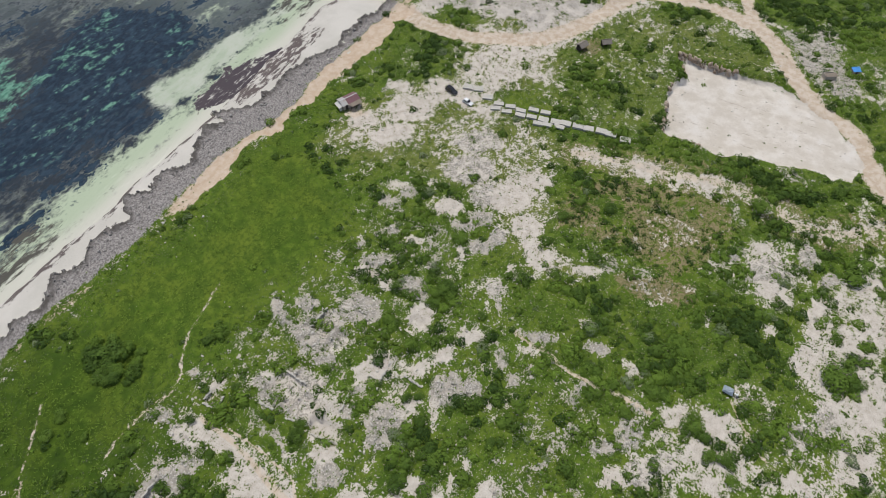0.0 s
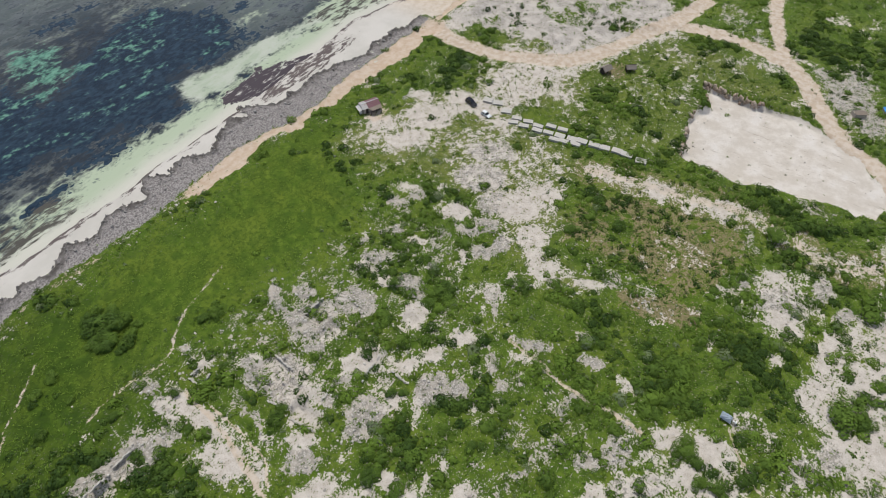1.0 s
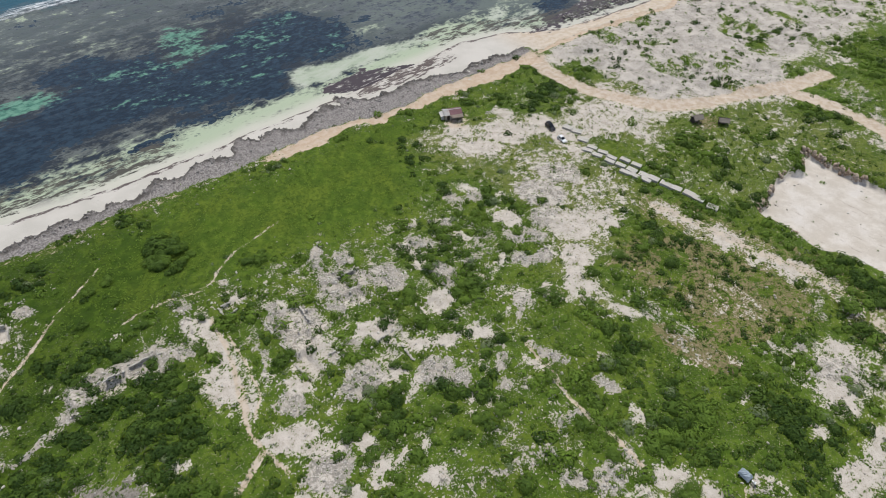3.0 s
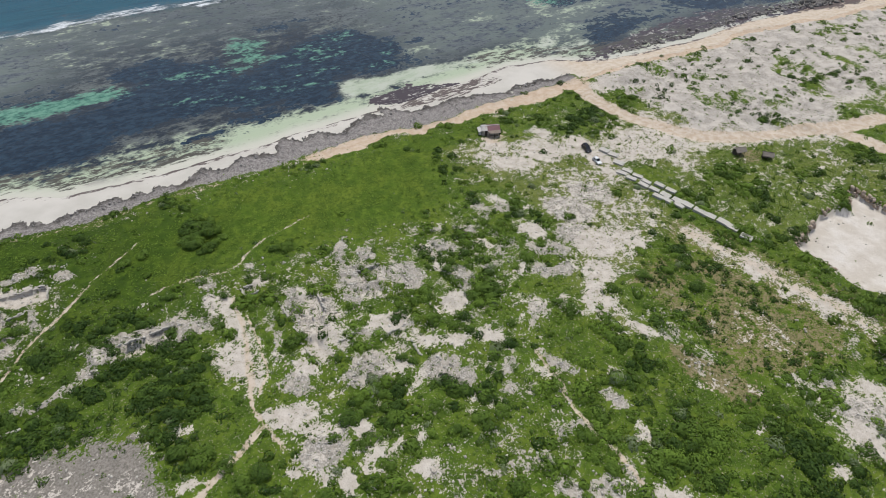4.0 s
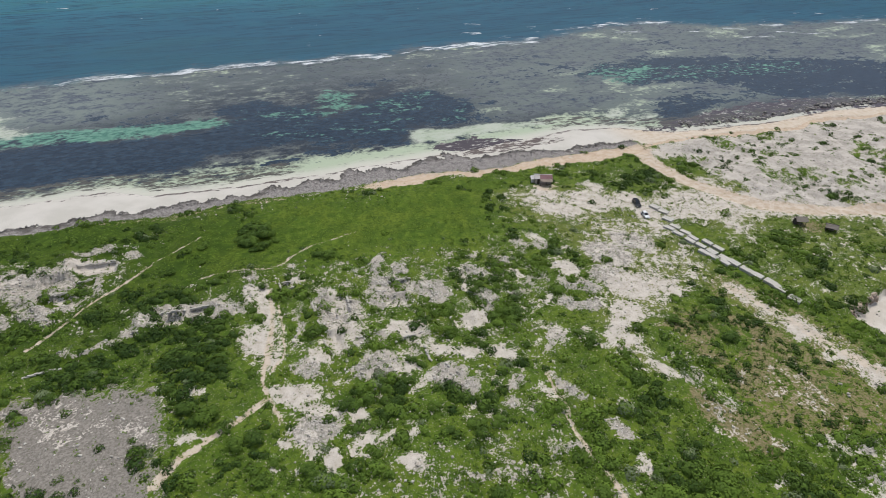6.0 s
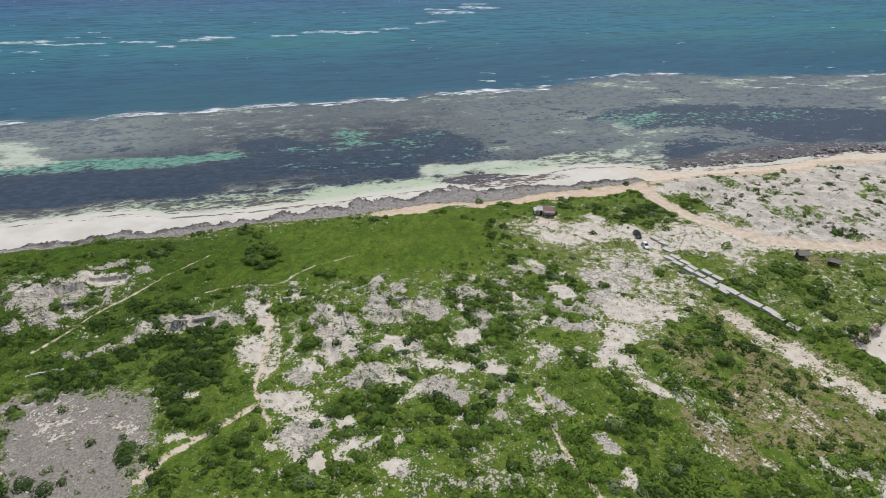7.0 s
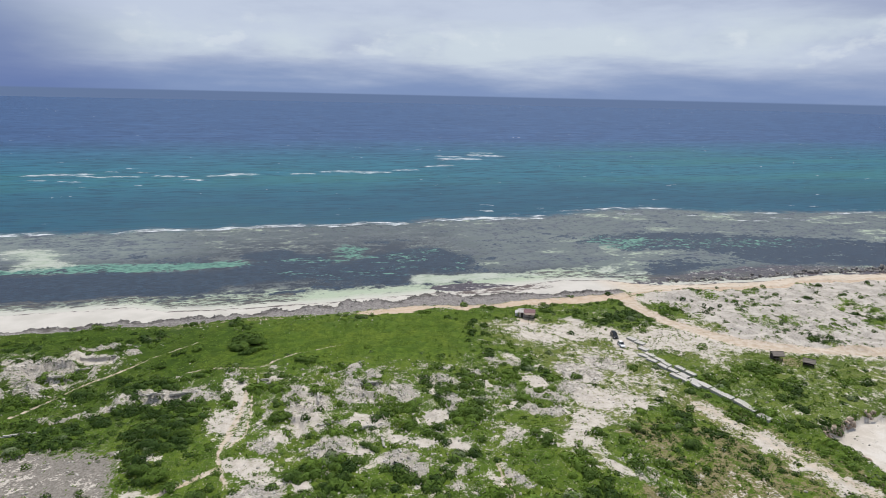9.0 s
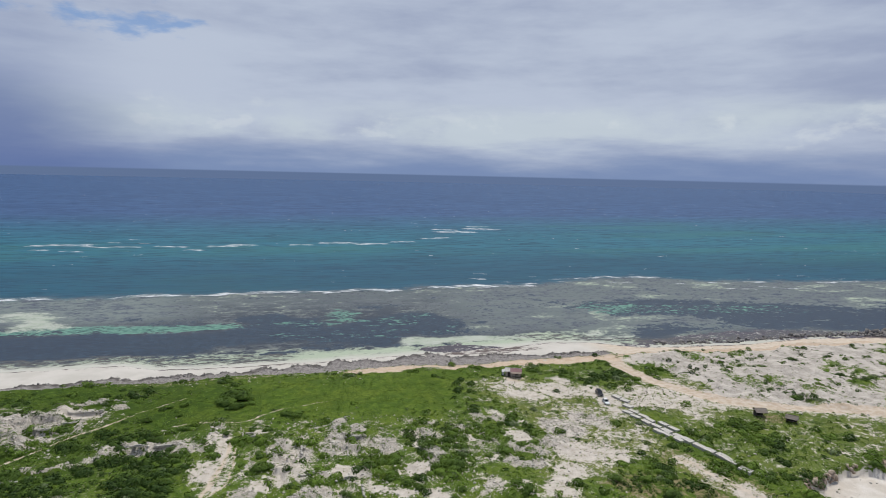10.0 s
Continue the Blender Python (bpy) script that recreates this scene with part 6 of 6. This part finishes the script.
def build_tricycle():
    """A cargo tricycle with its load under a tarpaulin."""
    tri = thing("cargo_tricycle", stand(68.2, -34.0, -92, 0.03), "white cargo tricycle with a grey tarpaulin over its load", "tricycle")
    part("cargo_bed", box(-1.8, -0.65, 0.45, 0.3, 0.65, 0.6), M_DARK, tri)
    bm = bmesh.new()
    bmesh.ops.create_grid(bm, x_segments=10, y_segments=8, size=1.0)
    for v in bm.verts:
        a, b = v.co.x, v.co.y
        drop = max(abs(a), abs(b)) ** 4
        v.co = Vector((-0.75 + a * 1.15, b * 0.85, 1.45 - 0.75 * drop + random.uniform(-0.1, 0.1)))
    bmesh.ops.solidify(bm, geom=bm.faces[:], thickness=0.03)
    part("tarpaulin", bm, M_GREYTARP, tri, "crumpled grey-blue tarpaulin")
    part("frame", rod((0.2, 0, 0.5), (1.35, 0, 0.75), 0.06), M_DARK, tri)
    part("fairing", box(1.05, -0.3, 0.6, 1.35, 0.3, 1.15, bevel=0.08), M_PAINT_WHITE, tri, "white plastic fairing")
    part("fuel_tank", box(0.55, -0.17, 0.72, 1.0, 0.17, 0.98, bevel=0.07), M_PAINT_WHITE, tri)
    part("saddle", box(-0.02, -0.18, 0.72, 0.5, 0.18, 0.84, bevel=0.04), M_TYRE, tri)
    part("handlebar", rod((1.05, -0.42, 1.18), (1.05, 0.42, 1.18), 0.025), M_STEEL, tri)
    part("fork", rod((1.1, 0, 1.05), (1.5, 0, 0.3), 0.05), M_STEEL, tri)
    for c in ((1.5, 0.0, 0.28), (-1.2, -0.78, 0.28), (-1.2, 0.78, 0.28)):
        wheel = part("wheel", tyre(c, 0.3, 0.14), M_TYRE, tri, "black tyre")
        rim = bmesh.new()
        bmesh.ops.create_cone(rim, cap_ends=True, segments=10, radius1=0.17, radius2=0.17, depth=0.16, matrix=Matrix.Translation(c) @ pose(0, 0, 0, 90, 0, 0))
        part("rim", rim, M_STEEL, wheel)


build_hut()
build_shed(157.6, 40.6, -20, 2.9, 2.1, 1.7, "grey thatched shed, dark and open in front")
build_shed(163.4, 34.6, -48, 2.7, 1.8, 1.4, "low thatched shed with a dark open front")
build_shack()
build_car(117.8, 66.4, -102, (4.0, 1.7, 1.65), M_PAINT_BLACK, "black off-road car parked on pale sand", True)
build_car(116.1, 59.7, -98, (3.3, 1.5, 1.4), M_PAINT_WHITE, "small white hatchback parked on pale sand", False)
build_tricycle()

# ---------------------------------------------------------------- stacks of cut stone
block_mesh = bpy.data.meshes.new("block")
bm = box(-0.21, -0.235, -0.12, 0.21, 0.235, 0.12, bevel=0.015)
bm.to_mesh(block_mesh)
bm.free()
block_mesh.materials.append(M_BLOCK)


def build_stack(x, y, turn, across=4, long=7, high=3, label=""):
    stack = thing("block_stack", stand(x, y, turn, -0.03), label or "stack of pale cut limestone blocks on sandy ground", "stone stack", "stacks of cut stone")
    for k in range(high):
        for j in range(across):
            for i in range(long):
                if k < high - 1 and 0 < i < long - 1 and 0 < j < across - 1:
                    continue        # the hidden core
                ob = new("block", block_mesh)
                ob.parent = stack
                ob.location = ((i - (long - 1) / 2) * 0.435 + random.uniform(-0.008, 0.008), (j - (across - 1) / 2) * 0.49 + random.uniform(-0.008, 0.008), 0.13 + 0.246 * k)
                ob.rotation_euler.z = radians(random.uniform(-1.2, 1.2))


STACK_PLACES = [(123.1, 59.9, -66, 4, 7), (121.5, 55.8, -66, 4, 7), (120.7, 51.5, -66, 3, 7), 
    (118.5, 51.5, -66, 3, 7), (121.5, 48.0, -66, 3, 7), (119.0, 48.0, -66, 3, 7), (121.4, 44.5, -76, 3, 7), 
    (119.7, 43.8, -76, 3, 7), (123.7, 41.3, -76, 3, 7), (124.5, 37.8, -76, 3, 7), (120.8, 40.6, -76, 3, 7), 
    (121.6, 37.1, -76, 4, 7), (122.7, 33.6, -76, 4, 7), (123.6, 30.8, -76, 4, 7), (124.4, 27.3, -76, 4, 7), 
    (125.0, 24.2, -76, 4, 7), (126.0, 20.7, -76, 4, 7), (126.3, 17.7, -76, 4, 7)]
STACK_PLACES += [(122.1, 62.9, -72, 4, 7), (126.4, 13.4, -76, 4, 7), (119.5, 37.8, -76, 3, 7), (120.3, 35.2, -76, 3, 7), 
    (121.3, 31.9, -76, 3, 7)]

for k, (x, y, turn, across, long) in enumerate(STACK_PLACES):
    build_stack(x, y, turn + random.uniform(-4, 4), across, long, 3 if k > 5 else 2)

# ---------------------------------------------------------------- ruined walls and quarry edges
rubble_stone = bpy.data.meshes.new("stone")
bm = box(-0.34, -0.2, -0.15, 0.34, 0.2, 0.15, bevel=0.05)
for v in bm.verts:
    v.co += Vector((random.uniform(-0.03, 0.03), random.uniform(-0.03, 0.03), random.uniform(-0.03, 0.03)))
bm.to_mesh(rubble_stone)
bm.free()
rubble_stone.materials.append(plain("ruin_stone", (0.43, 0.405, 0.36), 0.92, grain=4.0, wear=0.4))


def build_ruin(a, b, high, label="low ruined wall of grey coral stone", base=0.0):
    a, b = Vector((*a, 0)), Vector((*b, 0))
    wall = thing("ruined_wall", stand((a.x + b.x) / 2, (a.y + b.y) / 2, math.degrees(math.atan2(b.y - a.y, b.x - a.x)), base), label, "wall", "ruined walls")
    count = int((b - a).length / 0.66)
    for k in range(high):
        for i in range(count - k % 2):
            if random.random() < 0.14 + 0.2 * k:
                continue
            ob = new("stone", rubble_stone)
            ob.parent = wall
            ob.location = ((i + 0.5 * (k % 2) - (count - 1) / 2) * 0.66, random.uniform(-0.16, 0.16), 0.1 + 0.28 * k)
            ob.rotation_euler = (radians(random.uniform(-4, 4)), radians(random.uniform(-4, 4)), radians(random.uniform(-20, 20)) + (math.pi if random.random() < 0.5 else 0))
            ob.scale = (random.uniform(0.9, 1.05), random.uniform(0.8, 1.2), 1.0)


for a, b, high in (((10.2, 63.7), (7, 63.6), 3), ((7, 63.4), (7.1, 60.3), 4), ((7.3, 60.2), (10.7, 60), 3), ((16.9, 52), (16.8, 47.5), 3), ((13.6, 40.6), (15, 32.9), 3),
                   ((13.5, 46.2), (14.2, 42.6), 3), ((21.9, 53), (21.7, 46.5), 2), ((32.5, 54.4), (39.3, 54.2), 2), ((13.4, 54.5), (13.5, 48), 2), ((30.3, 33.4), (38, 33.8), 2), ((34.4, 29.8), (34.2, 24), 2),
                   ((20.1, 36.8), (25, 37.4), 2), ((-41.3, 80.8), (-36.5, 81.2), 3), ((-47.9, 75.8), (-42, 76.1), 2), ((-15, 60), (-9.2, 60.1), 3), ((-21, 58.9), (-16, 59), 3), ((-47.5, 48.3), (-39.9, 48.8), 3)):
    build_ruin(a, b, max(high - 1, 2))
build_ruin((-43, 89.2), (-32.6, 88.3), 3, "stone face at the back of a dug pit", -0.2)
build_ruin((-32.3, 88.0), (-32.7, 83.6), 3, "stone face at the end of a dug pit", -0.2)

# ---------------------------------------------------------------- single bushes
def bush_meshes(count):
    out = []
    for k in range(count):
        r = np.random.RandomState(70 + k)
        lobes = 7
        c = np.stack([r.uniform(-0.5, 0.5, lobes), r.uniform(-0.5, 0.5, lobes), r.uniform(0.15, 0.45, lobes)], 1)
        v, q, t = leafy(c, r.uniform(0.38, 0.62, lobes), np.clip(r.uniform(0.1, 0.6) + r.uniform(-0.12, 0.12, lobes), 0, 0.9), np.full(lobes, 0.85), 560, 0.085, r, 90, 230)
        me = mesh_of("crown", v, q, {"tone": t})
        me.materials.append(M_SCRUB)
        stems = bmesh.new()
        for i in range(6):
            rod((0.05 * i - 0.12, 0.03 * (i % 3), -0.1), (c[i][0] * 0.8, c[i][1] * 0.8, c[i][2] + 0.1), 0.03, 5, stems)
        st = bpy.data.meshes.new("stem")
        stems.to_mesh(st)
        stems.free()
        st.materials.append(M_STEM)
        out.append((me, st))
    return out


CROWNS = bush_meshes(7)
for k, (x, y, r) in enumerate(BUSH):
    bush = thing("bush", stand(x + random.uniform(-0.4, 0.4), y + random.uniform(-0.4, 0.4), random.uniform(0, 360)),
                 "broad dark green bush with dense small leaves" if r > 2.2 else "rounded green bush on stony ground", "bush", "bushes of the scrub")
    grow = r * random.uniform(0.95, 1.15)
    for name, me in zip(("crown", "stem"), CROWNS[k % 7]):
        ob = new(name, me)
        ob.parent = bush
        ob.scale = (grow, grow, grow * random.uniform(0.65, 0.9))
